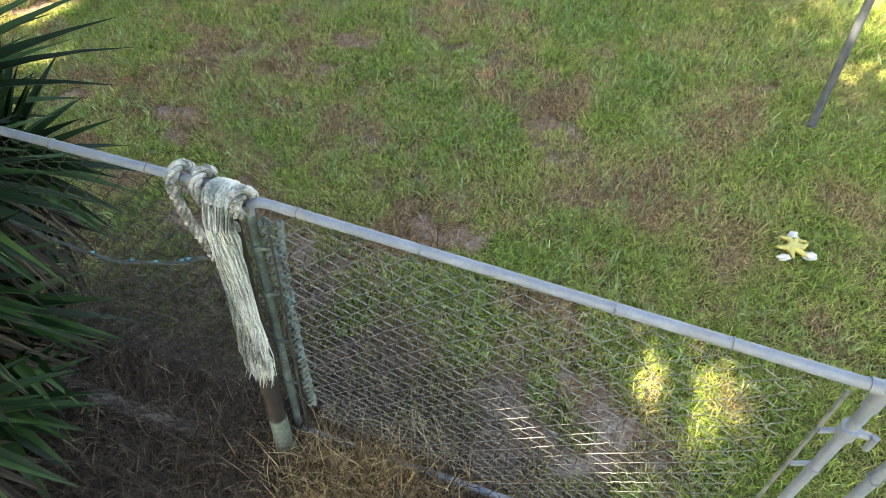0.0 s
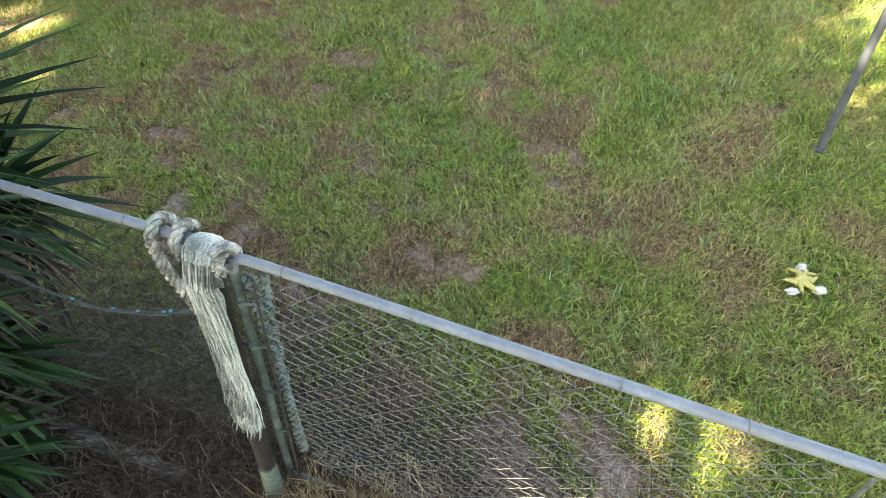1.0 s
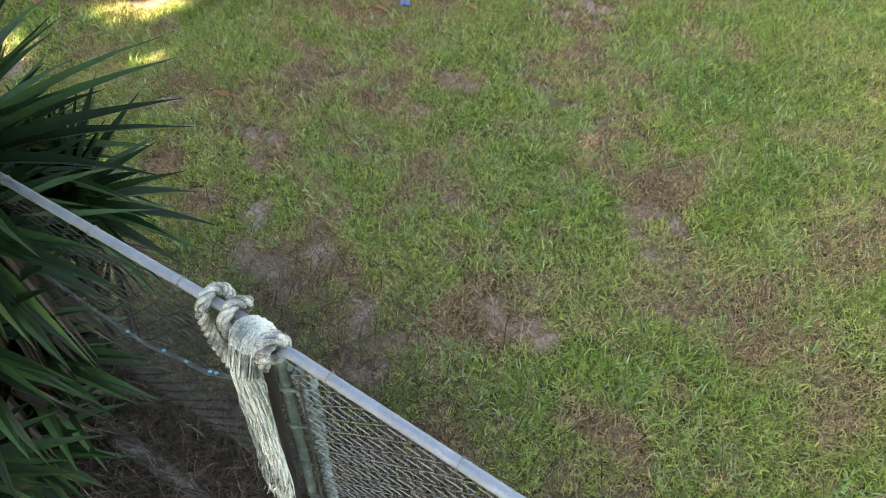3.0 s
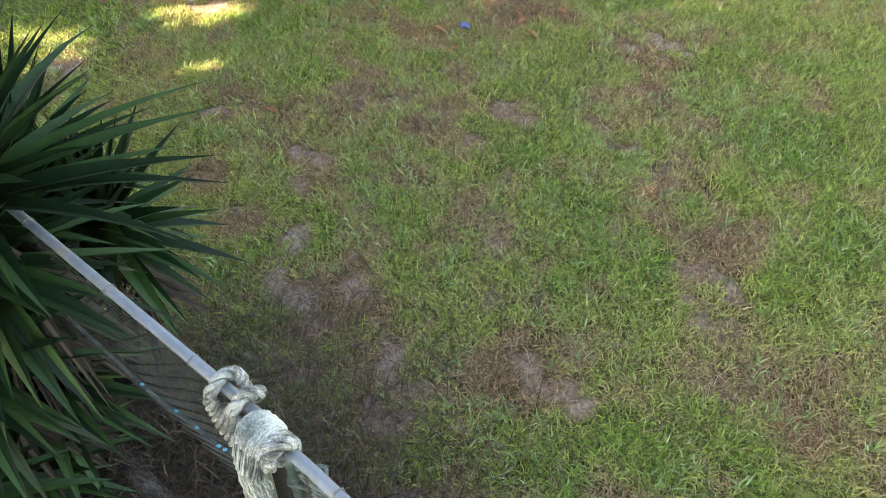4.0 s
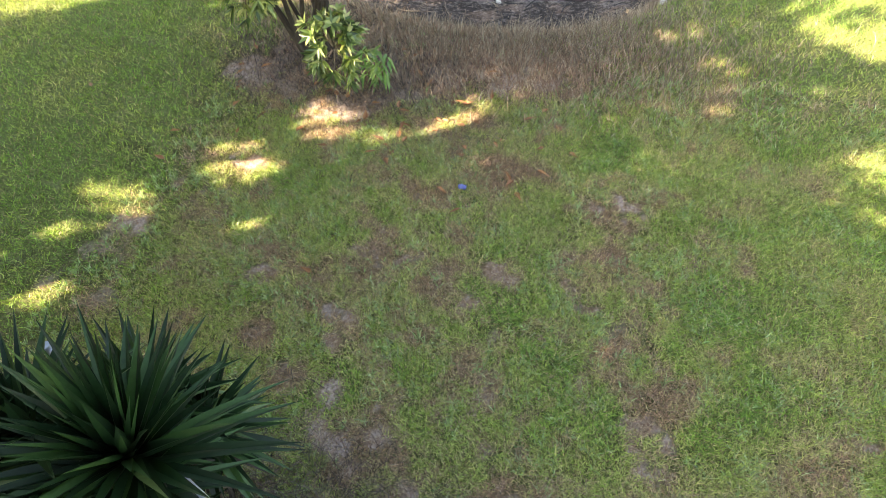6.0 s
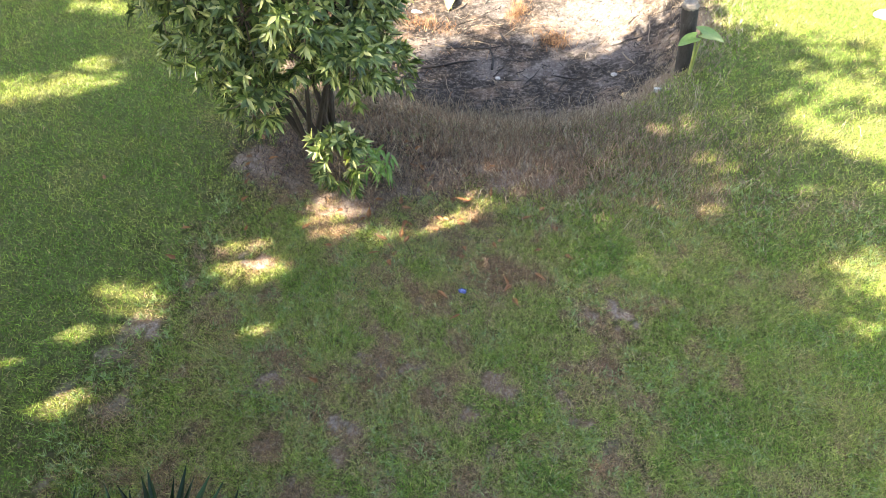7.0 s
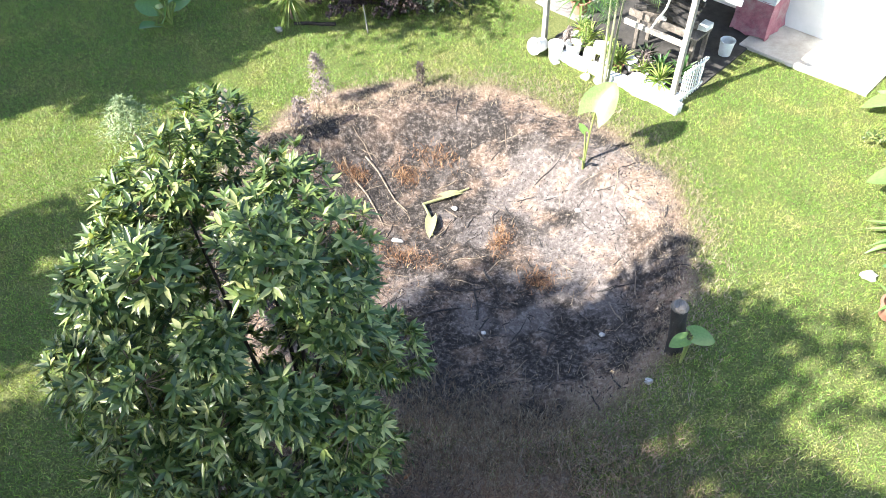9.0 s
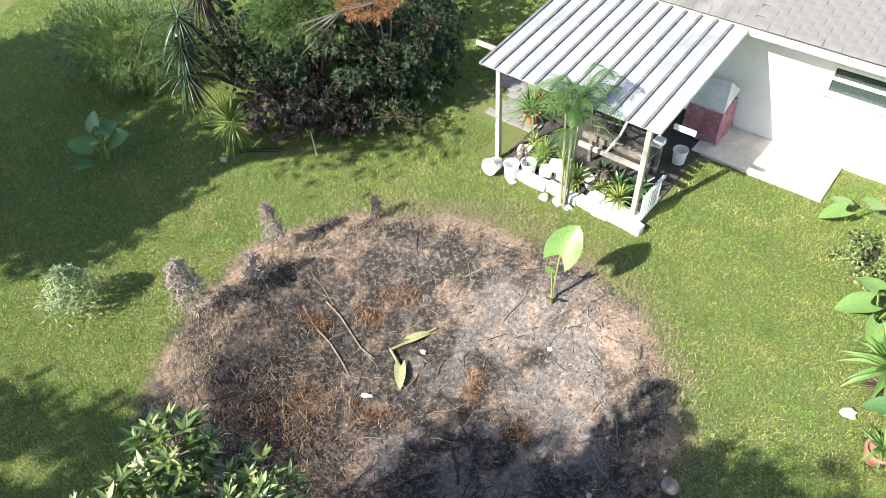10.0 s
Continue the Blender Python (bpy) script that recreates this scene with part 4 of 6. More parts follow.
def shrub(name, at, centre, radii, whorls, leaf, mat, label, category="shrub", stems=9, seed=1, square=1.0, n_leaf=9, clumps=26, lean=0.0, lump=(0.26, 0.42), reach=(0.62, 1.05), taper=0.0):
    """Stems from the ground to lumpy clumps of leaf whorls."""
    e = empty(name, (at[0], at[1], gz(at[0], at[1])), label, category)
    rs = random.Random(seed)
    centre, lumps = Vector(centre), []
    for k in range(clumps):
        z = 1 - 2 * (k + 0.5) / clumps
        w = k * 2.39996
        q = math.sqrt(1 - z * z) ** square * (1 - taper * z)
        s = rs.uniform(*reach)
        lumps.append((centre + Vector((radii[0] * q * math.cos(w) * s, radii[1] * q * math.sin(w) * s, radii[2] * z * s)) + Vector((-0.5 * lean, lean, 0)) * (radii[2] * z * s), rs.uniform(*lump)))
    foot = Vector((at[0], at[1], gz(at[0], at[1]) - 0.05))
    for k in range(stems):
        tgt = lumps[(k * 5 + 1) % len(lumps)][0]
        w = k * 6.283 / stems
        f0 = foot + Vector((math.cos(w) * 0.16, math.sin(w) * 0.16, 0))
        m1 = f0.lerp(tgt, 0.5) + Vector((rs.uniform(-.1, .1), rs.uniform(-.1, .1), 0.15))
        part("stem", Build().tube([f0, f0.lerp(m1, 0.5), m1, tgt], [0.035, 0.028, 0.02, 0.008], 7), DARKBARK, e)
    twigs, b, count = Build(), Build(), 0
    size = sum(radii) / 3
    while count < whorls:
        c, r = lumps[rs.randrange(len(lumps))]
        d = Vector((rs.gauss(0, 1), rs.gauss(0, 1), rs.gauss(0.25, 1))).normalized()
        p = c + Vector((d.x * r * radii[0], d.y * r * radii[1], d.z * r * radii[2] * 0.8)) * rs.uniform(0.55, 1.0)
        if p.z < foot.z + 0.25:
            continue
        out = (d * 0.6 + (p - centre).normalized() * 0.5 + Vector((0, 0, 0.45)))
        whorl(b, p, out, n_leaf, leaf[0], leaf[1])
        if count % 3 == 0:
            twigs.tube([c.lerp(p, 0.1), c.lerp(p, 0.6) - Vector((0, 0, 0.02)), p], [0.007, 0.005, 0.003], 4, False)
        count += 1
    part("crown", b, mat, e)
    part("twig_mass", twigs, BARK, e, kind="stuff")
    return e


shrub("flowering_shrub", (-3.6, 7.05), (-3.45, 6.85, 2.9), (1.14, 1.0, 1.85), 3400, (0.13, 0.036), SHRUB, "tall rounded evergreen shrub with whorled glossy leaves", stems=11, seed=3, clumps=54, square=0.36, n_leaf=10, lean=0.18, lump=(0.2, 0.36), reach=(0.6, 1.12), taper=0.07)


def big_leaf(b, base, way, length, width, segs=8, cup=0.12, nrm=None):
    """A broad heart-shaped blade with lobes behind its stalk."""
    way = Vector(way).normalized()
    side = way.cross(nrm or Vector((0, 0, 1))).normalized()
    n = side.cross(way)
    n0 = len(b.v)
    cols = 7
    for i in range(segs + 1):
        s = i / segs
        prof = (math.sin(math.pi * min(1, (s * 0.86 + 0.14)) ** 0.8)) ** 0.75 if s < 1 else 0.02
        for j in range(cols):
            u = j / (cols - 1) * 2 - 1
            back = -0.28 * length * (abs(u) ** 1.5) * (1 - s) ** 2
            ripple = 0.012 * length * math.sin(9 * s + 3 * abs(u)) * abs(u)
            b.v.append(Vector(base) + way * (length * s + back) + side * (u * width * 0.5 * prof) + n * (cup * width * (abs(u) ** 1.6) * prof + ripple) - Vector((0, 0, 0.2 * length * s * s)))
    for i in range(segs):
        for j in range(cols - 1):
            a = n0 + i * cols + j
            b.f.append((a, a + 1, a + cols + 1, a + cols))
    return b


def elephant_ear(at, leaves, label, mat=None, group="", lift=-0.15):
    """Stalks with one broad blade each: azimuth, reach, height, blade length, blade width."""
    e = empty("elephant_ear", (at[0], at[1], gz(*at)), label, "elephant ear", group)
    g = Vector((at[0], at[1], gz(*at) - 0.03))
    for az, reach, h, L, W in leaves:
        d = Vector((math.cos(radians(az)), math.sin(radians(az)), 0))
        top = g + d * reach + Vector((0, 0, h))
        stalk = part("stalk", Build().tube([g, g.lerp(top, 0.5) + Vector((0, 0, 0.08 * h)) - d * reach * 0.15, top], [0.022, 0.017, 0.01], 7), LIME, e)
        part("blade", big_leaf(Build(), top, d * 0.85 + Vector((0, 0, lift)), L, W, nrm=Vector((-d.x * lift, -d.y * lift, 1)) if lift < 0 else Vector((-0.25, -0.75, 0.6))), mat or TARO, e)
    return e


# ---- burnt hollow: what stands and lies in it ----
elephant_ear((-1.25, 13.25), ((48, 0.08, 1.16, 0.64, 0.56), (170, 0.05, 0.8, 0.2, 0.12), (-100, 0.12, 0.3, 0.3, 0.12)), "young elephant ear with one huge bright green leaf", lift=1.25)
sg = gz(0.42, 9.92)
st = empty("charred_stump", (0.42, 9.92, sg), "blackened leaning stump with a worn grey top", "stump")
part("trunk", Build().tube([(0.44, 9.92, sg - 0.1), (0.4, 9.92, sg + 0.25), (0.35, 9.92, sg + 0.6), (0.31, 9.92, sg + 0.9)], [0.13, 0.11, 0.1, 0.105], 12), CHAR, st)
part("top", Build().lathe([(0.105, 0), (0.11, 0.03), (0.08, 0.07), (0.03, 0.06)], (0.31, 9.92, sg + 0.88), 12), WOODGREY, st, "weathered grey cut top")
elephant_ear((0.5, 9.68), ((15, 0.03, 0.62, 0.3, 0.3), (-150, 0.05, 0.58, 0.22, 0.2)), "small elephant ear sprouting beside the stump")


def stick_at(x, y, L, r, az, mat, name="stick", label="dry broken stick on the ash", lift=0.0):
    d = Vector((math.cos(az), math.sin(az), 0))
    pts = []
    for k in range(5):
        p = Vector((x, y, 0)) + d * (L * (k / 4 - 0.5)) + Vector((-d.y, d.x, 0)) * (0.025 * L * math.sin(k * 1.9 + x * 7))
        pts.append(Vector((p.x, p.y, gz(p.x, p.y) + r * 0.8 + lift * k / 4)))
    return thing(name, Build().tube(pts, [r, r * 0.95, r * 0.85, r * 0.75, r * 0.45], 6), mat, label, "stick", "sticks in the burnt hollow")


rs = random.Random(8)
for k in range(230):
    a, q = rs.uniform(0, 6.283), 3.5 * math.sqrt(rs.random())
    x, y = BURN[0] + q * math.cos(a), BURN[1] + q * math.sin(a)
    char = rs.random() < 0.5
    stick_at(x, y, rs.uniform(0.12, 0.6), rs.uniform(0.005, 0.013), rs.uniform(0, 3.14), CHAR if char else STICK, label="charred stick lying on the ash" if char else "dry broken stick on the ash")
for x, y, L, az in ((-2.8, 10.75, 0.9, 0.25), (-2.45, 10.6, 0.7, 1.9), (-2.3, 11.0, 0.6, -0.9), (-4.9, 12.3, 1.5, -0.75), (-4.6, 12.6, 1.3, -0.7), (-3.1, 10.2, 1.0, 0.5)):
    stick_at(x, y, L, 0.019, az, CHAR if x > -4 else STICK, "branch", "half burnt branch lying on the ash")

WILTED = foliage("wilted_leaf", [(0.0, (0.30, 0.30, 0.14)), (1.0, (0.42, 0.42, 0.22))], 0.6, 0.2)
stalk = empty("banana_stalk", (-3.4, 12.3, gz(-3.4, 12.3)), "wilted pale banana leaf lying on the ash", "leaf")
q = [Vector((-3.15, 12.9, 0)), Vector((-3.55, 12.62, 0)), Vector((-3.85, 12.4, 0)), Vector((-3.62, 12.1, 0)), Vector((-3.5, 11.75, 0))]
q = [Vector((p.x, p.y, gz(p.x, p.y) + 0.04)) for p in q]
part("stalk", Build().tube(q, [0.016, 0.03, 0.03, 0.024, 0.014], 7), WILTED, stalk)
part("blade", big_leaf(Build(), q[3] + Vector((0, 0, 0.03)), (0.2, -1, 0.08), 0.42, 0.2), WILTED, stalk, "yellowed blade")
part("blade", big_leaf(Build(), q[1] + Vector((0, 0, 0.05)), (0.9, 0.6, 0.1), 0.4, 0.16), WILTED, stalk, "yellowed blade")


def weed(at, h, w, mat, label, n=260, name="withered_weed", cat="weed"):
    e = empty(name, (at[0], at[1], gz(*at)), label, cat)
    g = gz(*at)
    b = Build()
    part("stem", Build().tube([(at[0], at[1], g - 0.03), (at[0] + 0.03, at[1], g + h * 0.5), (at[0], at[1] + 0.03, g + h)], [0.015, 0.011, 0.004], 6), STICK, e)
    for k in range(n):
        s = rnd(0.2, 1.0)
        r = w * (1 - s) ** 0.6 * rnd(0.2, 1) + 0.02
        a = rnd(0, 6.28)
        p = Vector((at[0] + r * math.cos(a), at[1] + r * math.sin(a), g + h * s))
        b.leaf(p, (rnd(-1, 1), rnd(-1, 1), rnd(-0.4, 0.9)), (0, 0, 1), rnd(0.06, 0.13), rnd(0.025, 0.05), 0.3, 0.3, 2)
    part("foliage", b, mat, e)
    return e


PALEBUSH = foliage("pale_bush_leaf", [(0.0, (0.12, 0.19, 0.08)), (0.6, (0.24, 0.32, 0.15)), (1.0, (0.36, 0.42, 0.22))], 0.45, 0.25)
weed((-7.0, 12.15), 1.3, 0.42, GREYWEED, "withered grey weed, tall and bushy", 800)
weed((-6.2, 12.95), 0.75, 0.26, GREYWEED, "withered grey weed, short", 300)
weed((-6.15, 13.75), 1.1, 0.26, GREYWEED, "withered grey weed, slender", 420)
weed((-4.55, 14.75), 0.5, 0.12, PURPLE, "scorched weed at the edge of the ash", 120)
weed((-9.05, 12.0), 0.95, 0.7, PALEBUSH, "small pale green bush on the lawn", 1100, "small_bush", "bush")

# dead growth round the burn, under the shrub and by the fence
def scatter(name, n, where, spread, length, width, label, seed, lean=(0.5, 1.4), flat=0.02, keep=None, mat=None):
    r = np.random.RandomState(seed)
    x, y = where[0] + r.randn(n) * spread[0], where[1] + r.randn(n) * spread[1]
    if keep is not None:
        ok = keep(x, y)
        x, y = x[ok], y[ok]
    q = r.rand(len(x), 4)
    return blades(name, x, y, length * (0.4 + q[:, 0]), width * (0.6 + 0.8 * q[:, 1]), lean[0] + (lean[1] - lean[0]) * q[:, 2], q[:, 3], mat or STRAWBLADE, label, 2, flat)


STRAWBLADE = foliage("straw_blades", [(0.0, (0.075, 0.055, 0.04)), (0.4, (0.19, 0.14, 0.095)), (0.75, (0.33, 0.265, 0.18)), (1.0, (0.46, 0.40, 0.29))], 0.7, 0.15, (1, 0.9, 0.75), "tint")
THATCH = foliage("brown_thatch", [(0.0, (0.15, 0.075, 0.05)), (0.4, (0.36, 0.21, 0.135)), (0.75, (0.50, 0.35, 0.23)), (1.0, (0.64, 0.53, 0.38))], 0.7, 0.15, (1, 0.9, 0.75), "tint")
# Dark straw: scorched on the ash; under plants and fence, shade painted in.
DARKSTRAW = foliage("shaded_scorched_straw", [(0.0, (0.02, 0.014, 0.011)), (0.5, (0.06, 0.042, 0.032)), (0.85, (0.15, 0.11, 0.08)), (1.0, (0.30, 0.245, 0.175))], 0.7, 0.12, (1, 0.9, 0.75), "tint")
RUST = foliage("rusty_dead_leaves", [(0.0, (0.10, 0.045, 0.02)), (0.5, (0.27, 0.13, 0.06)), (1.0, (0.46, 0.30, 0.16))], 0.7, 0.15, (1, 0.8, 0.5), "tint")
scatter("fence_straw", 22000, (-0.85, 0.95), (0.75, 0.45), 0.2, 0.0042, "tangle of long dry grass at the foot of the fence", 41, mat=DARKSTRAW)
GOLD = foliage("golden_straw", [(0.0, (0.12, 0.08, 0.045)), (0.5, (0.34, 0.245, 0.135)), (1.0, (0.62, 0.50, 0.30))], 0.6, 0.2, (1, 0.9, 0.6), "tint")
scatter("gate_straw", 3000, (-0.33, 1.06), (0.2, 0.1), 0.24, 0.004, "golden dry grass tuft under the gate", 42, (0.2, 1.3), mat=GOLD)
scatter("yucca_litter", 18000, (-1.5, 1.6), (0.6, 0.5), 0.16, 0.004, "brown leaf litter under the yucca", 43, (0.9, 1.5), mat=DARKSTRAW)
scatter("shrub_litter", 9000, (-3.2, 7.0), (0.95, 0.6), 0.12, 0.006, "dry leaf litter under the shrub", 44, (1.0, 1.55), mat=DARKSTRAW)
scatter("bank_straw", 11000, (-1.3, 8.2), (1.4, 0.5), 0.2, 0.006, "dead grass on the near bank of the hollow", 45, (0.3, 1.4), mat=STRAWBLADE)
scatter("bank_thatch", 12000, (-1.5, 7.7), (1.3, 0.5), 0.14, 0.006, "pale dry grass along the rim of the hollow", 49, (0.4, 1.4), mat=THATCH)
scatter("hollow_straw", 2600, (-5.1, 10.3), (0.8, 0.7), 0.14, 0.0045, "rust-brown straw on the side of the burnt hollow", 58, (0.8, 1.5), 0.05, lambda x, y: field(BURN_R, x, y) > 0.3, RUST)
scatter("ash_straw", 9000, (BURN[0] - 0.3, BURN[1]), (2.2, 2.2), 0.1, 0.004, "scorched straw strewn over the ash", 46, (1.0, 1.55), 0.03, lambda x, y: (field(BURN_R, x, y) > 0.3) & (fbm(x, y, 0.5, 47, 5) > 0.5 + 0.05 * (x > -2.2)), DARKSTRAW)
scatter("heap_straw", 2600, (-5.6, 11.2), (0.7, 0.95), 0.2, 0.0045, "tangled brown dead grass heaped in the burnt hollow", 61, (0.5, 1.5), 0.06, lambda x, y: field(BURN_R, x, y) > 0.25)
for k, (x, y, a, c) in enumerate(((-5.2, 12.6, 0.2, 0.12), (-3.9, 13.35, 0.3, 0.16), (-4.3, 12.9, 0.18, 0.14), (-2.35, 11.9, 0.12, 0.25), (-1.6, 11.2, 0.2, 0.16), (-4.9, 11.2, 0.3, 0.3), (-3.9, 11.2, 0.4, 0.15), (-5.7, 10.6, 0.35, 0.25))):
    scatter("rusty_clump", 330, (x, y), (a * 0.75, c * 0.75), 0.14, 0.008, "clump of rust-brown dead leaves on the ash", 62 + k, (0.6, 1.5), 0.05, mat=RUST)
r = np.random.RandomState(48)
an = r.rand(26000) * 6.283
ra = 3.75 + r.randn(26000) * 0.28
xx, yy = BURN[0] + ra * np.cos(an), BURN[1] + ra * np.sin(an)
qq = r.rand(26000, 4)
blades("rim_straw", xx, yy, 0.1 * (0.4 + qq[:, 0]), 0.007 * (0.6 + qq[:, 1]), 0.6 + 0.8 * qq[:, 2], qq[:, 3] * 0.5 + 0.5, STRAWBLADE, "scorched yellow grass round the burnt hollow", 2)
r = np.random.RandomState(50)
for nm, n, mt, lab, sx in (("charcoal_bits", 5200, CHAR, "small charcoal crumbs strewn over the ash", 0.022), ("pale_chips", 1700, STICK, "pale wood chips and stubble on the ash", 0.02)):
    b = Build()
    an, ra = r.rand(n) * 6.283, 3.6 * np.sqrt(r.rand(n))
    xs, ys = BURN[0] + ra * np.cos(an), BURN[1] + ra * np.sin(an)
    zs = height(xs, ys)
    for x, y, z, q in zip(xs, ys, zs, r.rand(n, 4)):
        w = q[0] * 6.283
        d, l, h = Vector((math.cos(w), math.sin(w), (q[1] - 0.5) * 0.6)), sx * (0.5 + 3.5 * q[2] ** 3), sx * (0.25 + 0.3 * q[3])
        sd = Vector((-d.y, d.x, 0)) * h
        p, k = Vector((x, y, z + h * 0.4)), len(b.v)
        b.v += [p - d * l, p + sd, p - sd, p + Vector((0, 0, h)), p + d * l]
        b.f += [(k, k + 2, k + 3), (k, k + 3, k + 1), (k + 4, k + 3, k + 2), (k + 4, k + 1, k + 3)]
    thing(nm, b, mt, lab, "debris", kind="stuff", smooth=False)
r = np.random.RandomState(52)
n = 520000
xx, yy = -4.8 + r.rand(n) * 8.4, 1.2 + r.rand(n) * 6.6
cc = field(COVER_R, xx, yy)
ok = (r.rand(n) < smooth01((xx + 4.8) / 1.5)) & (r.rand(n) < 0.2 + 0.65 * np.exp(-((cc - 0.38) / 0.25) ** 2) + 0.75 * field(BROWN_R, xx, yy)) & (field(BURN_R, xx, yy) < 0.5) & (r.rand(n) < smooth01((fbm(xx, yy, 0.1, 53, 3) - 0.3) / 0.3))
xx, yy = xx[ok], yy[ok]
qq = r.rand(len(xx), 4)
blades("dead_thatch", xx, yy, 0.075 * (0.4 + qq[:, 0]), 0.0045 * (0.6 + 0.8 * qq[:, 1]), 1.05 + 0.42 * qq[:, 2], qq[:, 3], THATCH, "dry brown thatch between the living grass", 1, 0.012)


p = Vector((-4.05, 11.5, gz(-4.05, 11.5)))
thing("plastic_scrap", Build().blob(p + Vector((0, 0, 0.03)), (0.1, 0.035, 0.02), 2, 0.9, 4, 2.4), PLASTICW, "crumpled white plastic scrap on the ash", "scrap")
for x, y, r_ in ((-3.3, 12.45, 0.055), (0.15, 9.35, 0.06), (-1.2, 12.6, 0.05), (-2.2, 10.05, 0.04), (-0.5, 10.3, 0.045)):
    thing("stone", Build().blob((x, y, gz(x, y) + r_ * 0.4), (r_, r_ * 0.85, r_ * 0.65), 2, 0.4, x), ROCK, "small pale stone lying on the ash", "stone", "stones in the burnt hollow")
# Added out of view to keep low sky light off the yucca's foot.
shrub("hedge_shrub", (-3.0, 0.35), (-3.0, 0.35, 1.15), (0.8, 0.75, 1.15), 420, (0.16, 0.05), DARKLEAF, "unseen evergreen shrub added to block sky light from the yucca", seed=37, stems=6, clumps=20, n_leaf=8)


# ---- house ----
U, V = Vector((0.8695, -0.494, 0)), Vector((0.494, 0.8695, 0))
HO = Vector((0.12, 15.03, 0))


def hp(a, b, z=0.0):
    """A place by the house: a along its front, b towards it."""
    return HO + U * a + V * b + Vector((0, 0, z))


HM = Matrix(((U.x, V.x, 0, HO.x), (U.y, V.y, 0, HO.y), (0, 0, 1, 0), (0, 0, 0, 1)))


def hbox(b, a0, a1, b0, b1, z0, z1, bevel=0.0):
    return b.box((a1 - a0, b1 - b0, z1 - z0), HM @ Matrix.Translation(((a0 + a1) / 2, (b0 + b1) / 2, (z0 + z1) / 2)), bevel)


WALL, EAVE = 3.75, 3.1
house = empty("house", hp(2, WALL), "white rendered bungalow with a grey shingle roof", "house")
W0, W1, WZ0, WZ1 = 1.47, 3.1, 1.45, 1.98
wall = Build()
hbox(wall, -3.2, W0, WALL, WALL + 0.2, -0.1, 2.55)
hbox(wall, W1, 9, WALL, WALL + 0.2, -0.1, 2.55)
hbox(wall, W0, W1, WALL, WALL + 0.2, -0.1, WZ0)
hbox(wall, W0, W1, WALL, WALL + 0.2, WZ1, 2.55)
part("front_wall", wall, PAINTWHITE, house, smooth=False)
part("end_wall", hbox(Build(), -3.2, -3.0, WALL + 0.2, WALL + 8, -0.1, 2.9), PAINTWHITE, house, smooth=False)
part("back_wall", hbox(Build(), -3.0, 9, WALL + 7.8, WALL + 8, -0.1, 2.5), PAINTWHITE, house, smooth=False)
part("fascia", hbox(Build(), -3.7, 9.2, EAVE - 0.02, EAVE + 0.02, 2.38, 2.56, 0.004), PAINTWHITE, house)
part("soffit", hbox(Build(), -3.7, 9.2, EAVE + 0.02, WALL, 2.42, 2.44), PAINTWHITE, house, smooth=False)
win = empty("window", hp((W0 + W1) / 2, WALL, WZ0))
win.parent = house
win.matrix_parent_inverse = Matrix.Translation(-house.location)
fr = Build()
hbox(fr, W0, W0 + 0.05, WALL - 0.03, WALL + 0.06, WZ0, WZ1)
hbox(fr, W1 - 0.05, W1, WALL - 0.03, WALL + 0.06, WZ0, WZ1)
hbox(fr, W0 + 0.05, W1 - 0.05, WALL - 0.03, WALL + 0.06, WZ1 - 0.05, WZ1)
hbox(fr, W0 + 0.05, W1 - 0.05, WALL - 0.03, WALL + 0.06, (WZ0 + WZ1) / 2 - 0.025, (WZ0 + WZ1) / 2 + 0.025)


def under_window(name, bld, mat, label=""):
    ob = new(name, bld.mesh(name, mat, False))
    ob.parent = win
    ob.matrix_parent_inverse = Matrix.Translation(-win.location)
    return tagged(ob, label)


under_window("frame", fr, PAINTWHITE)
under_window("sill", hbox(Build(), W0 - 0.05, W1 + 0.05, WALL - 0.1, WALL + 0.05, WZ0 - 0.06, WZ0), PAINTWHITE)
for z0, z1 in ((WZ0 + 0.001, (WZ0 + WZ1) / 2 - 0.026), ((WZ0 + WZ1) / 2 + 0.026, WZ1 - 0.051)):
    under_window("pane", hbox(Build(), W0 + 0.051, W1 - 0.051, WALL + 0.01, WALL + 0.02, z0, z1), GLASS)
under_window("blind", hbox(Build(), W0 + 0.02, W1 - 0.02, WALL + 0.1, WALL + 0.11, WZ0, WZ1), PAINTWHITE)

slope = math.atan(0.32)
roof = part("roof_deck", Build().box((13, 4.95, 0.04), HM @ Matrix.Translation((2.75, EAVE - 0.06, 2.58)) @ Matrix.Rotation(slope, 4, "X") @ Matrix.Translation((0, 2.475, -0.025))), SHINGLE, house, smooth=False)
part("roof_back", Build().box((13, 4.95, 0.04), HM @ Matrix.Translation((2.75, EAVE - 0.06 + 9.38, 2.58)) @ Matrix.Rotation(-slope, 4, "X") @ Matrix.Translation((0, -2.475, -0.025))), SHINGLE, house, smooth=False)
sh = Build()
sh.box((0.3, 0.2, 0.012), Matrix.Rotation(0.045, 4, "X"))
tab = sh.mesh("shingle", SHINGLE, False)
rs = random.Random(5)
for row in range(10):
    for k in range(26):
        a = 0.2 + k * 0.305 + (0.15 if row % 2 else 0)
        if row * 26 + k > 290:
            break
        ob = new("shingle", tab)
        ob.parent = house
        ob.matrix_parent_inverse = Matrix.Translation(-house.location)
        ob.matrix_basis = HM @ Matrix.Translation((a + rs.uniform(-.004, .004), EAVE - 0.06, 2.58)) @ Matrix.Rotation(slope, 4, "X") @ Matrix.Translation((0, 0.08 + row * 0.14, 0.01 + rs.uniform(0, 0.004)))
rest = Build()
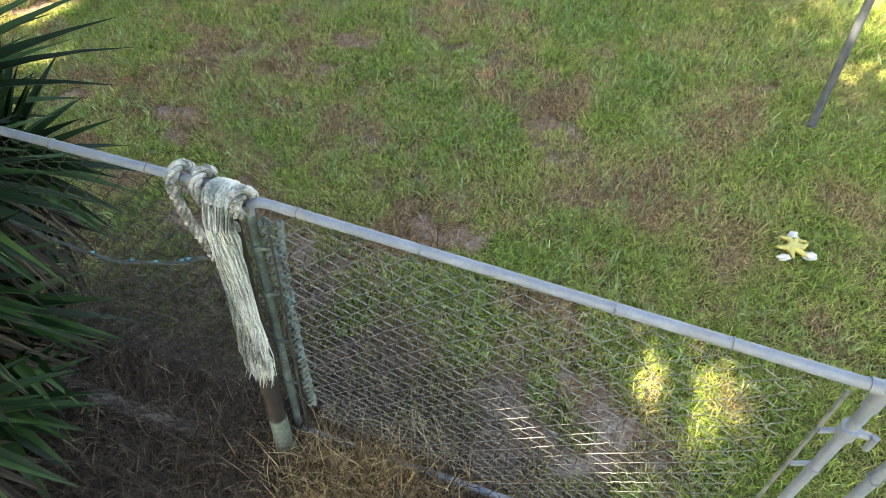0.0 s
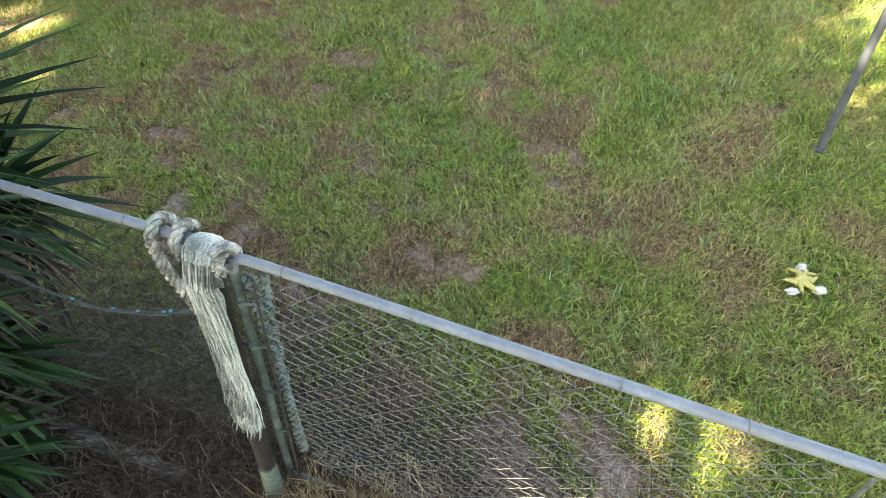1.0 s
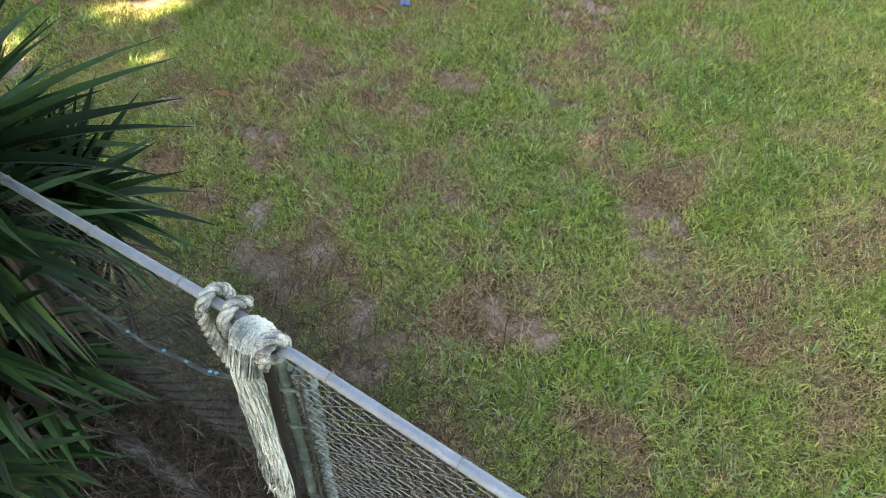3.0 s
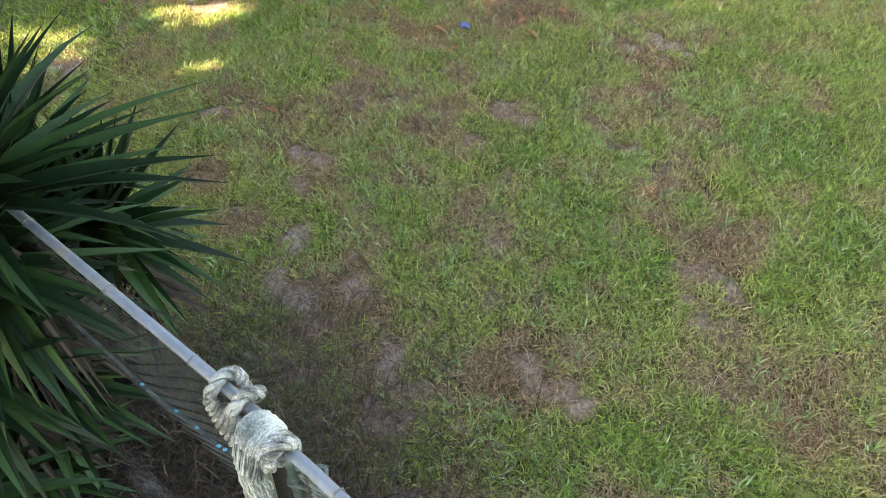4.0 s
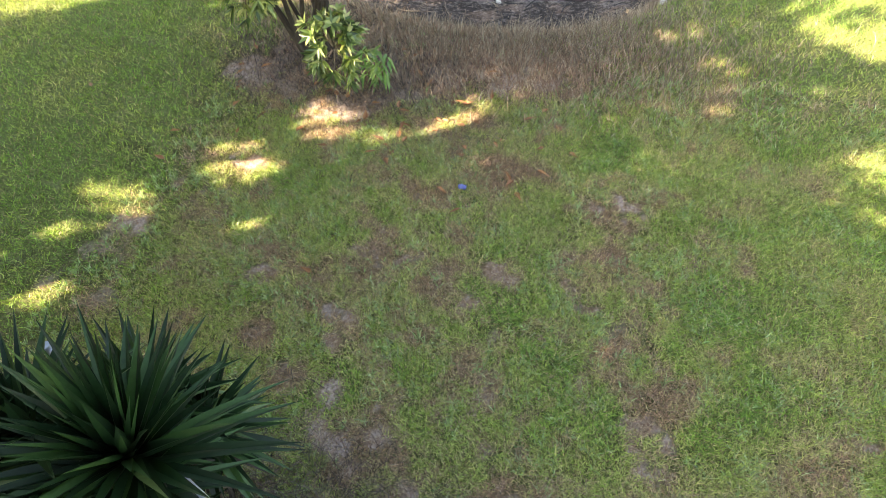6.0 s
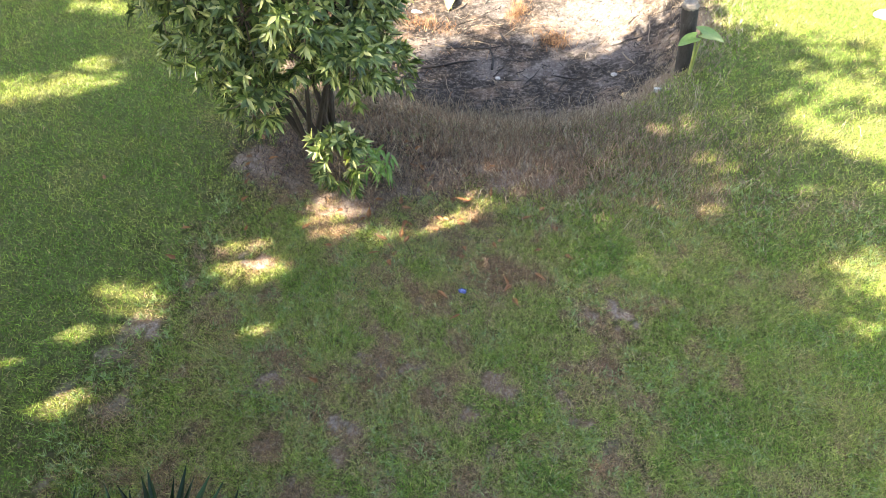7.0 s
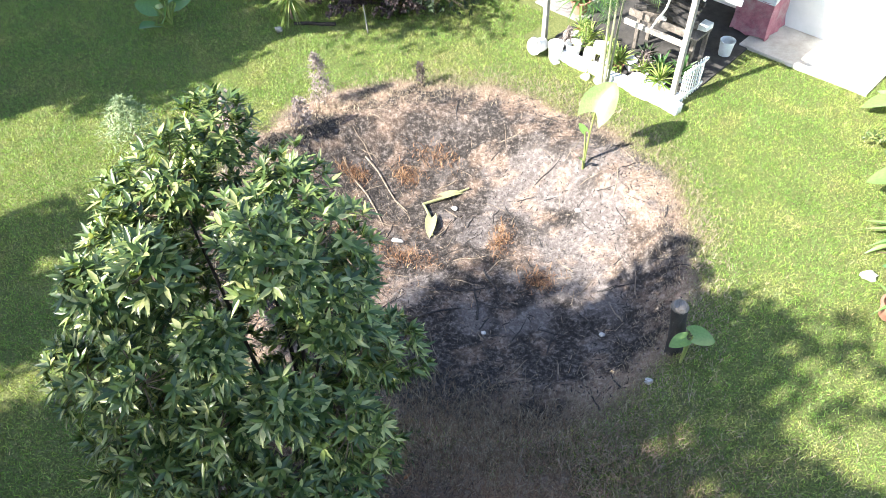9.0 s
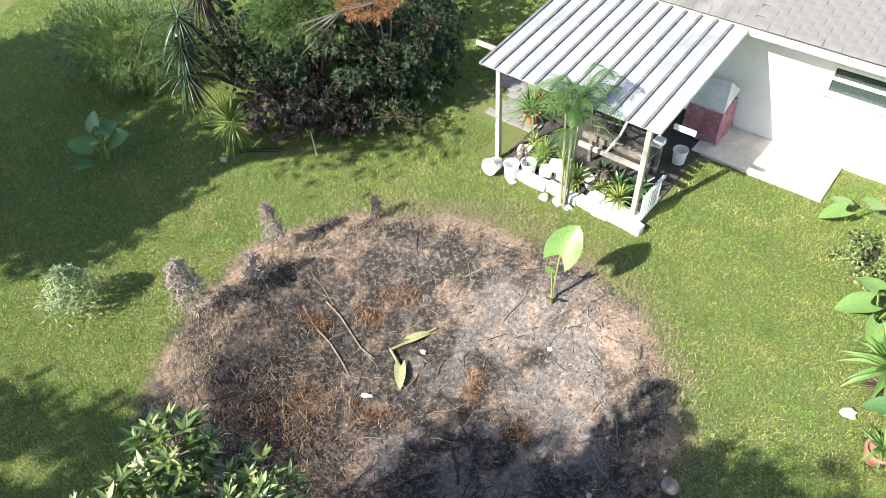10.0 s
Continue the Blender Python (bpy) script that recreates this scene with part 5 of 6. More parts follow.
for row in range(36):
    for k in range(43):
        a = -3.6 + k * 0.305 + (0.15 if row % 2 else 0)
        if row < 10 and 0.1 < a < 8.3:
            continue
        rest.box((0.3, 0.2, 0.012), HM @ Matrix.Translation((a, EAVE - 0.06, 2.58)) @ Matrix.Rotation(slope, 4, "X") @ Matrix.Translation((0, 0.08 + row * 0.14, 0.01)) @ Matrix.Rotation(0.045, 4, "X"))
part("shingle_field", rest, SHINGLE, house, smooth=False, kind="stuff")

# patio cover
RIB = surface("weathered_seam", [(0.3, (0.10, 0.10, 0.10)), (0.6, (0.19, 0.19, 0.185)), (0.8, (0.33, 0.33, 0.32))], 0.6, 0.2, 6, 60, 0.2, 0.002)
cover = empty("patio_cover", hp(-1.7, 0.1), "lean-to patio cover of ribbed metal on timber posts", "patio cover")
PL, PR, ZL, ZH = -3.45, 0.03, 2.14, 2.46
tilt = math.atan((ZH - ZL) / EAVE)
RM = HM @ Matrix.Translation((0, 0, ZL)) @ Matrix.Rotation(tilt, 4, "X")
deep = EAVE / math.cos(tilt) - 0.03
step = (PR - PL) / 12
for k in range(12):
    p = Build()
    a0 = PL + k * step
    prof = [(0, 0), (0.02, 0.0), (step * 0.5 - 0.012, 0.0), (step * 0.5, 0.006), (step * 0.5 + 0.012, 0.0), (step - 0.01, 0), (step, 0)]
    for b0 in (-0.06, deep):
        for dz in (0.0, -0.004):
            for s, z in prof:
                p.v.append(RM @ Vector((a0 + s, b0, 0.03 + z + dz)))
    n = len(prof)
    for i in range(n - 1):
        p.f.append((i, i + 1, 2 * n + i + 1, 2 * n + i))
        p.f.append((n + i + 1, n + i, 3 * n + i, 3 * n + i + 1))
        p.f.append((i + 1, i, n + i, n + i + 1))
    part("roof_panel", p, TIN, cover, smooth=False)
    part("rib", Build().box((0.052, deep + 0.05, 0.042), RM @ Matrix.Translation((a0 + 0.03, deep / 2 - 0.03, 0.046)), 0.01), RIB, cover, "dark weathered seam rib")
for b0 in (0.1, 1.5, 2.8):
    part("purlin", Build().box((PR - PL - 0.06, 0.045, 0.09), RM @ Matrix.Translation(((PL + PR) / 2, b0, -0.02))), LUMBER, cover)
part("side_trim", Build().box((0.03, deep, 0.07), RM @ Matrix.Translation((PR + 0.012, deep / 2 - 0.03, 0.012))), PAINTWHITE, cover)
for a0, nm in ((-3.16, 0), (-0.18, 1)):
    foot = hp(a0, 0.16, -0.1)
    part("post", hbox(Build(), a0 - 0.045, a0 + 0.045, 0.115, 0.205, -0.1, ZL - 0.04, 0.006), LUMBER, cover)
part("rail", hbox(Build(), -1.5, -0.23, 0.3, 0.36, 1.0, 1.09, 0.005), LUMBER, cover)
part("brace", Build().tube([hp(-0.95, 0.33, 1.1), hp(-0.75, 0.33, 1.55), hp(-0.6, 0.2, 2.0)], 0.022, 8), PAINTWHITE, cover)
part("outrigger", hbox(Build(), 0.05, 0.42, 0.5, 0.54, 1.93, 2.02, 0.004), PAINTWHITE, cover)
part("outrigger", hbox(Build(), -3.95, -3.4, 0.5, 0.54, 2.1, 2.19, 0.004), LUMBER, cover)

tagged(thing("patio_slab", hbox(Build(), -0.2, 2.29, 2.57, WALL, -0.15, 0.06, 0.012), CONCRETE, "pale concrete slab along the house wall", "slab"), kind="structure")
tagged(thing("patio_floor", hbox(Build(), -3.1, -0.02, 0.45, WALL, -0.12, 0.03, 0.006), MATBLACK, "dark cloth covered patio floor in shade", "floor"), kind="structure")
path = tagged(empty("paved_path", hp(-3.9, 3), "weathered paver path beside the patio", "path"), kind="structure")
pv = Build().box((0.29, 0.19, 0.06), None, 0.008).mesh("paver", PAVER)
rs = random.Random(2)
for i in range(6):
    for j in range(34):
        a, b0 = -4.75 + i * 0.3, 1.3 + j * 0.2
        if b0 < 2.2 and i < 2:
            continue
        ob = new("paver", pv)
        ob.parent = path
        ob.matrix_parent_inverse = Matrix.Translation(-path.location)
        ob.matrix_basis = HM @ pose(a + (0.15 if j % 2 else 0), b0, 0.0 + rs.uniform(0, 0.015), rs.uniform(-2, 2), rs.uniform(-2, 2), rs.uniform(-3, 3))

# bed of white blocks along the front of the patio
edging = empty("block_edging", hp(-1.6, 0), "row of whitewashed concrete blocks edging a plant bed", "edging")
rs = random.Random(4)
for k in range(8):
    a = -2.35 + k * 0.33
    blk = Build().box((0.32, 0.17, 0.21), HM @ pose(a, -0.05 + rs.uniform(-.03, .03), 0.08, rs.uniform(-4, 4), rs.uniform(-3, 3), rs.uniform(-6, 6)), 0.012, 0.01)
    part("block", blk, BLOCKWHITE, edging)
part("bed_kerb", hbox(Build(), -1.1, -0.02, 0.1, 0.28, -0.05, 0.16, 0.02), BLOCKWHITE, edging)
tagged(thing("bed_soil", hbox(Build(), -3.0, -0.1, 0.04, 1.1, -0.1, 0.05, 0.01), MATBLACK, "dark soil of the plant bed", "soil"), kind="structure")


def bucket(a, b, r, h, label, mat=None, tip=0.0, z=0.0):
    e = empty("bucket", hp(a, b), label, "bucket")
    rings = [(r * 0.82, 0), (r * 0.9, h * 0.5), (r, h * 0.92), (r * 1.06, h * 0.93), (r * 1.06, h), (r * 0.95, h), (r * 0.8, h * 0.1), (0.01, h * 0.08)]
    bb = Build().lathe(rings, (0, 0, 0), 22)
    m = Matrix.Translation(hp(a, b, z + (r * 0.9 if tip else gz(*hp(a, b)[:2])))) @ Matrix.Rotation(tip, 4, U)
    bb.v = [m @ v for v in bb.v]
    part("tub", bb, mat or PLASTICW, e)
    hd = [m @ Vector((r * 1.05 * math.cos(w), r * 0.25 * math.sin(w) + r * 0.9 * math.sin(w), h - 0.35 * r * math.sin(w))) for w in [math.pi * k / 10 for k in range(11)]]
    part("handle", Build().tube(hd, 0.004, 5), DARKMETAL, e)
    return e


bucket(-2.98, -0.1, 0.16, 0.3, "white plastic bucket tipped on its side", tip=1.3)
bucket(-2.62, -0.15, 0.15, 0.34, "white plastic bucket standing by the blocks")
bucket(-2.38, 0.08, 0.15, 0.34, "white plastic bucket behind another")
bucket(-0.25, 2.1, 0.14, 0.33, "pale bucket on the patio floor")


def pot_plant(a, b, r, h, mat, n, L, W, leafmat, label, up=(10, 75), droop=0.35):
    e = empty("potted_plant", hp(a, b), label, "plant")
    g = gz(*hp(a, b)[:2]) + 0.02
    part("pot", Build().lathe([(r * 0.7, 0), (r, h * 0.9), (r * 1.1, h * 0.9), (r * 1.1, h), (r * 0.9, h), (r * 0.88, h * 0.8), (0.01, h * 0.8)], hp(a, b, g), 18), mat, e)
    part("leaves", rosette(Build(), hp(a, b, g + h + 0.05), n, L, W, up[0], up[1], droop, segs=4), leafmat, e)
    return e


for a, b, L, W, n, mt in ((-0.55, 0.28, 0.42, 0.05, 40, LIME), (-0.95, 0.35, 0.34, 0.05, 30, LIME), (-1.45, 0.3, 0.4, 0.05, 30, LIME), (-1.9, 0.5, 0.4, 0.045, 34, LIME), (-2.35, 0.55, 0.45, 0.05, 36, LIME),
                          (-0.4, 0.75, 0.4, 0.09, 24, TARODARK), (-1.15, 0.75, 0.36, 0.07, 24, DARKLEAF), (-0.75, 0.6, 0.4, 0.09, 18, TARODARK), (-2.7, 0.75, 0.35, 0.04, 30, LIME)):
    pot_plant(a, b, 0.11, 0.17, PLASTICW if (a * 10) % 2 < 1 else TERRACOTTA, n, L, W, mt, "yellow-green potted foliage plant in the bed" if mt is LIME else "dark broad-leaved potted plant in the bed")
pot_plant(-3.3, 1.5, 0.2, 0.3, TERRACOTTA, 40, 0.7, 0.06, PALM, "potted palm by the paver path", (15, 80), 0.5)
pot_plant(-3.45, 2.3, 0.2, 0.28, TERRACOTTA, 46, 0.8, 0.06, PALM, "larger potted palm by the house wall", (15, 80), 0.5)


def palm(a, b, h, n, label):
    """A clump of thin canes with arching feathery fronds."""
    g = hp(a, b, gz(*hp(a, b)[:2]))
    e = empty("areca_palm", g, label, "palm")
    tops = []
    for k in range(4):
        w = k * 1.6
        top = g + Vector((0.12 * math.cos(w), 0.12 * math.sin(w), h * (1 - 0.07 * k)))
        tops.append(top)
        part("cane", Build().tube([g + Vector((0.05 * math.cos(w), 0.05 * math.sin(w), -0.05)), g + Vector((0.09 * math.cos(w), 0.09 * math.sin(w), h * 0.5)), top], [0.026, 0.022, 0.014], 8), CANE, e)
    for i in range(n):
        w = i * 2.4 + rnd(-.2, .2)
        L, el = rnd(0.8, 1.25), radians(rnd(22, 80))
        d = Vector((math.cos(w), math.sin(w), 0))
        base = tops[i % 4] + d * 0.02 - Vector((0, 0, rnd(0, 0.15)))
        b_ = Build()
        spine = [base + d * (L * s * math.cos(el) * (1 + 0.3 * s)) + Vector((0, 0, L * (math.sin(el) * s - 0.6 * s * s))) for s in [k / 11 for k in range(12)]]
        b_.tube(spine, [0.007] * 4 + [0.004] * 8, 5, False)
        for k in range(2, 12):
            t = (spine[k] - spine[k - 1]).normalized()
            sd = t.cross(Vector((0, 0, 1))).normalized()
            for s in (-1, 1):
                for q in (0, 0.33, 0.66):
                    b_.leaf(spine[k - 1].lerp(spine[k], q), sd * s + t * 0.9 + Vector((0, 0, rnd(-0.1, 0.35))), (0, 0, 1), 0.3 * (1 - 0.45 * k / 11) * rnd(0.8, 1.1), 0.0105, 0.5, 0.1, 3)
        part("frond", b_, PALM, e)
    return e


CANE = surface("grey_green_cane", [(0.3, (0.16, 0.17, 0.10)), (0.7, (0.32, 0.32, 0.2))], 0.7, 0, 8, 60, 0.2, 0.002, (1, 1, 0.4))
palm(-1.35, -0.27, 2.45, 30, "feathery areca palm in front of the patio cover")

# slatted panel, covered cart
panel = empty("slatted_panel", hp(0.02, 0.4), "white slatted panel closing the patio end", "panel")
for k in range(9):
    b0 = 0.1 + k * 0.085
    part("slat", hbox(Build(), -0.035, -0.02, b0, b0 + 0.03, 0.02, 0.72 - 0.01 * (k % 3), 0.002), PAINTWHITE, panel)
for z in (0.12, 0.62):
    part("cross_rail", hbox(Build(), -0.018, 0.006, 0.08, 0.86, z, z + 0.05, 0.003), PAINTWHITE, panel)
cart = empty("covered_grill", hp(-0.5, 3.3), "barbecue grill under a faded red and white cover", "grill")
sk = Build()
ca0, ca1, cb0, cb1 = -0.6, 0.08, 2.98, 3.62
for z, gr in ((0.08, 0.05), (0.3, 0.03), (0.55, 0.02), (0.8, 0.0)):
    for k in range(40):
        t = k / 40 * 4
        i, f = int(t), t - int(t)
        c = [(ca0 - gr, cb0 - gr), (ca1 + gr, cb0 - gr), (ca1 + gr, cb1 + gr), (ca0 - gr, cb1 + gr)]
        p, q2 = c[i], c[(i + 1) % 4]
        fold = 0.018 * math.sin(k * 2.3) * (1 - z) + 0.008 * math.sin(k * 5.1 + 9 * z)
        sk.v.append(hp(p[0] + (q2[0] - p[0]) * f + fold, p[1] + (q2[1] - p[1]) * f + fold, z + 0.03 * (gr > 0.04) * math.sin(k)))
for r_ in range(3):
    for k in range(40):
        sk.f.append((r_ * 40 + k, r_ * 40 + (k + 1) % 40, (r_ + 1) * 40 + (k + 1) % 40, (r_ + 1) * 40 + k))
part("skirt", sk, COVERRED, cart, "faded red cover cloth")
tp = Build()
corner = [hp(ca0 - 0.01, cb0 - 0.015, 0.78), hp(ca1 + 0.01, cb0 - 0.015, 0.78), hp(ca1 + 0.01, cb1, 0.98), hp(ca0 - 0.01, cb1, 0.98)]
ridge = [hp(ca0 + 0.16, (cb0 + cb1) / 2 + 0.1, 1.18), hp(ca1 - 0.12, (cb0 + cb1) / 2 + 0.12, 1.2)]
tp.v += corner + ridge
tp.f += [(0, 1, 5, 4), (1, 2, 5), (2, 3, 4, 5), (3, 0, 4), (3, 2, 1, 0)]
part("top", tp, COVERWHITE, cart, "grey-white top panel", smooth=False)
for a, b in ((-0.53, 3.06), (0.0, 3.06), (-0.53, 3.54), (0.0, 3.54)):
    part("leg", Build().tube([hp(a, b, 0.03), hp(a, b, 0.5)], 0.018, 8), DARKMETAL, cart)
bench = empty("potting_bench", hp(-1.0, 1.3), "grey timber bench loaded with dark odds and ends", "bench")
part("top", hbox(Build(), -1.7, -0.4, 1.05, 1.6, 0.7, 0.75, 0.006), WOODGREY, bench)
for a in (-1.64, -0.46):
    for b in (1.1, 1.55):
        part("leg", hbox(Build(), a - 0.035, a + 0.035, b - 0.035, b + 0.035, 0.03, 0.7, 0.004), WOODGREY, bench)
for k in range(7):
    thing("bench_clutter", Build().box((rnd(.1, .25), rnd(.1, .2), rnd(.08, .22)), HM @ pose(-1.6 + k * 0.19, rnd(1.2, 1.45), 0.86, 0, 0, rnd(0, 90)), 0.02, 0.02), (DARKMETAL, WOODGREY, PLASTICW, MATBLACK)[k % 4], "dark storage box on the potting bench" if k % 4 != 2 else "white plastic tub on the potting bench", "box", "things on the bench")
for x, y, s in ((-2.5, -0.3, 0.09), (-1.75, -0.32, 0.1), (-1.45, -0.25, 0.13), (-1.25, -0.28, 0.08)):
    p = hp(x, y)
    thing("rock", Build().blob((p.x, p.y, gz(p.x, p.y) + s * 0.35), (s, s * 0.8, s * 0.55), 2, 0.5, x), ROCK, "pale rock on the grass by the blocks", "rock", "rocks by the bed")


rs = random.Random(14)
for k, (a, b, z) in enumerate(((-2.1, 0.25, 0.1), (-1.75, 0.35, 0.1), (-1.9, 0.3, 0.29), (-2.45, 0.4, 0.1), (-1.3, 0.5, 0.1), (-2.75, 0.5, 0.1), (-0.9, 0.12, 0.12))):
    thing("loose_block", Build().box((0.3 * rs.uniform(0.7, 1.05), 0.19, 0.19), HM @ pose(a, b, z + 0.04, rs.uniform(-9, 9), rs.uniform(-12, 12), rs.uniform(-40, 40)), 0.02, 0.02), BLOCKWHITE, "loose whitewashed block dumped in the plant bed", "block", "loose blocks in the bed")
for a, b, h, w in ((-2.3, 0.3, 0.75, 0.22), (-1.55, 0.15, 0.6, 0.18), (-1.0, 0.45, 0.55, 0.2), (-2.6, 0.2, 0.5, 0.18)):
    weed(tuple(hp(a, b)[:2]), h, w, LIME if h > 0.56 else GREYWEED, "straggly yellow-green weed among the blocks" if h > 0.56 else "dry pale weed among the blocks", 240, "bed_weed", "weed")
tp = Build()
for k in range(4):
    tp.tube([hp(-1.45, 0.55 + 0.1 * k, 1.25 + 0.1 * k), hp(-0.9, 0.55 + 0.1 * k, 1.32 + 0.08 * k + rs.uniform(-.03, .03)), hp(-0.35, 0.6 + 0.1 * k, 1.22 + 0.1 * k)], [0.05, 0.07, 0.05], 8)
thing("rolled_shade_cloth", tp, MATBLACK, "bundle of dark shade cloth hung under the roof", "cloth")
thing("leaning_board", hbox(Build(), -1.5, -0.3, 0.42, 0.46, 1.12, 1.24, 0.004), WOODGREY, "grey board fixed across under the roof", "board")


# ---- far hedge, lawn plants ----
def feathery(at, centre, radii, n, mat, label, name="conifer_shrub", seed=1, fine=0.7):
    """A loose shrub of fine sprays."""
    e = empty(name, (at[0], at[1], gz(*at)), label, "shrub")
    g = Vector((at[0], at[1], -0.05))
    rs = random.Random(seed)
    c = Vector(centre)
    for k in range(7):
        w = k * 0.9
        tip = c + Vector((radii[0] * 0.6 * math.cos(w), radii[1] * 0.6 * math.sin(w), radii[2] * 0.5 * math.sin(k * 2.0)))
        part("branch", Build().tube([g, g.lerp(tip, 0.5) + Vector((0, 0, 0.2)), tip], [0.04, 0.025, 0.008], 6), BARK, e)
    b = Build()
    for k in range(n):
        d = Vector((rs.gauss(0, 1), rs.gauss(0, 1), rs.gauss(0.2, 1))).normalized()
        lump = 0.75 + 0.35 * noise.noise(d * 2.3 + Vector((seed, 0, 0)))
        p = c + Vector((d.x * radii[0], d.y * radii[1], d.z * radii[2])) * lump * rs.uniform(0.55, 1.0)
        if p.z < 0.1:
            continue
        for q in range(6):
            b.leaf(p, d + Vector((rs.uniform(-.8, .8), rs.uniform(-.8, .8), rs.uniform(-.3, .9))), (0, 0, 1), fine * rs.uniform(0.12, 0.26), fine * rs.uniform(0.014, 0.03), 0.25, 0.1, 2)
    part("foliage", b, mat, e)
    return e


shrub("hedge_shrub", (-6.0, 17.9), (-6.0, 18.0, 1.15), (1.9, 1.3, 1.3), 1500, (0.105, 0.036), DARKLEAF, "dense dark hedge shrub at the lawn's edge", seed=11, n_leaf=8)
shrub("hedge_shrub", (-4.8, 18.4), (-4.7, 18.7, 1.3), (1.1, 1.2, 1.4), 1000, (0.105, 0.036), DARKLEAF, "dense dark hedge shrub by the path", seed=12, n_leaf=8)
shrub("hedge_shrub", (-7.6, 18.3), (-7.6, 18.5, 1.3), (1.3, 1.2, 1.4), 950, (0.11, 0.036), DARKLEAF, "dark hedge shrub with broad leaves", seed=13, n_leaf=8)
shrub("purple_shrub", (-7.1, 16.95), (-7.1, 17.0, 0.55), (0.9, 0.6, 0.6), 340, (0.09, 0.035), PURPLE, "low purple-grey shrub in the bed", seed=14, stems=6, clumps=18)
shrub("purple_shrub", (-6.1, 17.1), (-6.0, 17.2, 0.6), (0.8, 0.6, 0.65), 260, (0.09, 0.035), PURPLE, "low purple-grey shrub under the hedge", seed=15, stems=6, clumps=18)
feathery((-6.7, 18.4), (-6.6, 17.9, 2.3), (1.5, 1.1, 0.75), 2400, CONIFER, "bright feathery shrub over the hedge", seed=21)
feathery((-11.6, 18.6), (-11.5, 18.7, 1.0), (2.4, 1.8, 1.2), 4600, CONIFER, "loose feathery shrub spreading over grass", seed=22)
feathery((-9.6, 19.6), (-9.6, 19.7, 1.5), (1.5, 1.3, 1.4), 1200, CONIFER, "tall feathery shrub behind the hedge", seed=24)
shrub("hedge_shrub", (-6.6, 20.3), (-6.6, 20.5, 1.9), (1.8, 1.2, 1.8), 900, (0.12, 0.04), DARKLEAF, "dense dark hedge shrub at the back", seed=16, n_leaf=8)
shrub("hedge_shrub", (-4.6, 21.0), (-4.8, 21.1, 1.9), (1.2, 1.3, 1.9), 800, (0.12, 0.04), DARKLEAF, "tall dark hedge shrub beside the path", seed=17, n_leaf=8)
feathery((-5.2, 18.8), (-5.15, 17.6, 2.7), (0.8, 0.55, 0.25), 900, DEADLEAF, "dead brown branch tips over the hedge", "dead_shrub", 23, 0.42)
bare = empty("bare_branch", (-6.0, 18.0, 1.0), "bare bleached branches sticking out of the hedge", "branch")
for k in range(9):
    w = rnd(-0.5, 0.9)
    p = Vector((-5.0, 17.9, 2.6))
    part("branch", Build().tube([p, p + Vector((-0.5, -0.4 - w * 0.2, 0.1)), p + Vector((-1.0 - 0.3 * w, -0.7 - w * 0.5, -0.15 + 0.3 * w)), p + Vector((-1.3, -1.2 * abs(w) - 0.6, -0.35 + 0.5 * w))], [0.02, 0.014, 0.009, 0.003], 5), WOODGREY, bare)
DRACAENA = foliage("dracaena_leaf", [(0.0, (0.012, 0.03, 0.012)), (0.7, (0.035, 0.075, 0.028)), (1.0, (0.16, 0.2, 0.1))], 0.35, 0.15)
dr = empty("dracaena", (-8.6, 18.6, 0), "tall drooping sword-leaved plant", "dracaena")
for k, (x, y, z) in enumerate(((-9.1, 17.6, 2.3), (-9.15, 17.4, 1.75), (-8.7, 18.0, 2.7), (-9.2, 17.3, 1.2))):
    part("trunk", Build().tube([(-8.6, 18.6, -0.05), (-8.6 + (x + 8.6) * 0.6, 18.6 + (y - 18.6) * 0.5, z * 0.6), (x, y, z)], [0.06, 0.05, 0.035], 8), BARK, dr)
    part("leaf_head", rosette(Build(), (x, y, z), 60, 0.72, 0.05, -85, 40, 0.6), PURPLE if k == 2 else DRACAENA, dr)
sy = empty("variegated_yucca", (-8.05, 16.55, 0), "small striped yellow-green yucca at the bed's edge", "yucca")
part("leaf_head", rosette(Build(), (-8.05, 16.55, 0.6), 90, 0.7, 0.042, -60, 80, 0.35), LIME, sy)
part("trunk", Build().tube([(-8.05, 16.55, -0.05), (-8.05, 16.55, 0.55)], [0.06, 0.04], 8), BARK, sy)
thing("dry_gourd", Build().blob((-8.1, 15.95, 0.06), (0.09, 0.06, 0.06), 2, 0.6, 1), LUMBER, "pale dry husk lying at the bed's edge", "husk")
thing("bamboo_stake", Build().tube([(-6.22, 16.32, -0.05), (-6.3, 16.45, 0.55)], 0.014, 7), LUMBER, "short pale bamboo stake in the lawn", "stake")
thing("bed_border", Build().tube([(-7.9, 16.3, 0.02), (-7.6, 16.36, 0.03), (-7.3, 16.4, 0.02), (-7.0, 16.45, 0.03)], 0.04, 7), DARKBARK, "rotten log edging the shrub bed", "log")
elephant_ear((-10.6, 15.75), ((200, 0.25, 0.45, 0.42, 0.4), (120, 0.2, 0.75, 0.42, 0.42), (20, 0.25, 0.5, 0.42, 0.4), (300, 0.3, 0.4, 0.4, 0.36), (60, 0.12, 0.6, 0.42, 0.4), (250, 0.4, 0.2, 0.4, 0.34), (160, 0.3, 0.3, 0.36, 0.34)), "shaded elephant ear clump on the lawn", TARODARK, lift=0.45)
elephant_ear((3.6, 13.35), ((185, 0.22, 0.6, 0.46, 0.4), (120, 0.2, 0.7, 0.4, 0.34), (250, 0.25, 0.4, 0.4, 0.32), (20, 0.3, 0.6, 0.42, 0.34)), "sunlit elephant ear clump at the lawn's edge")
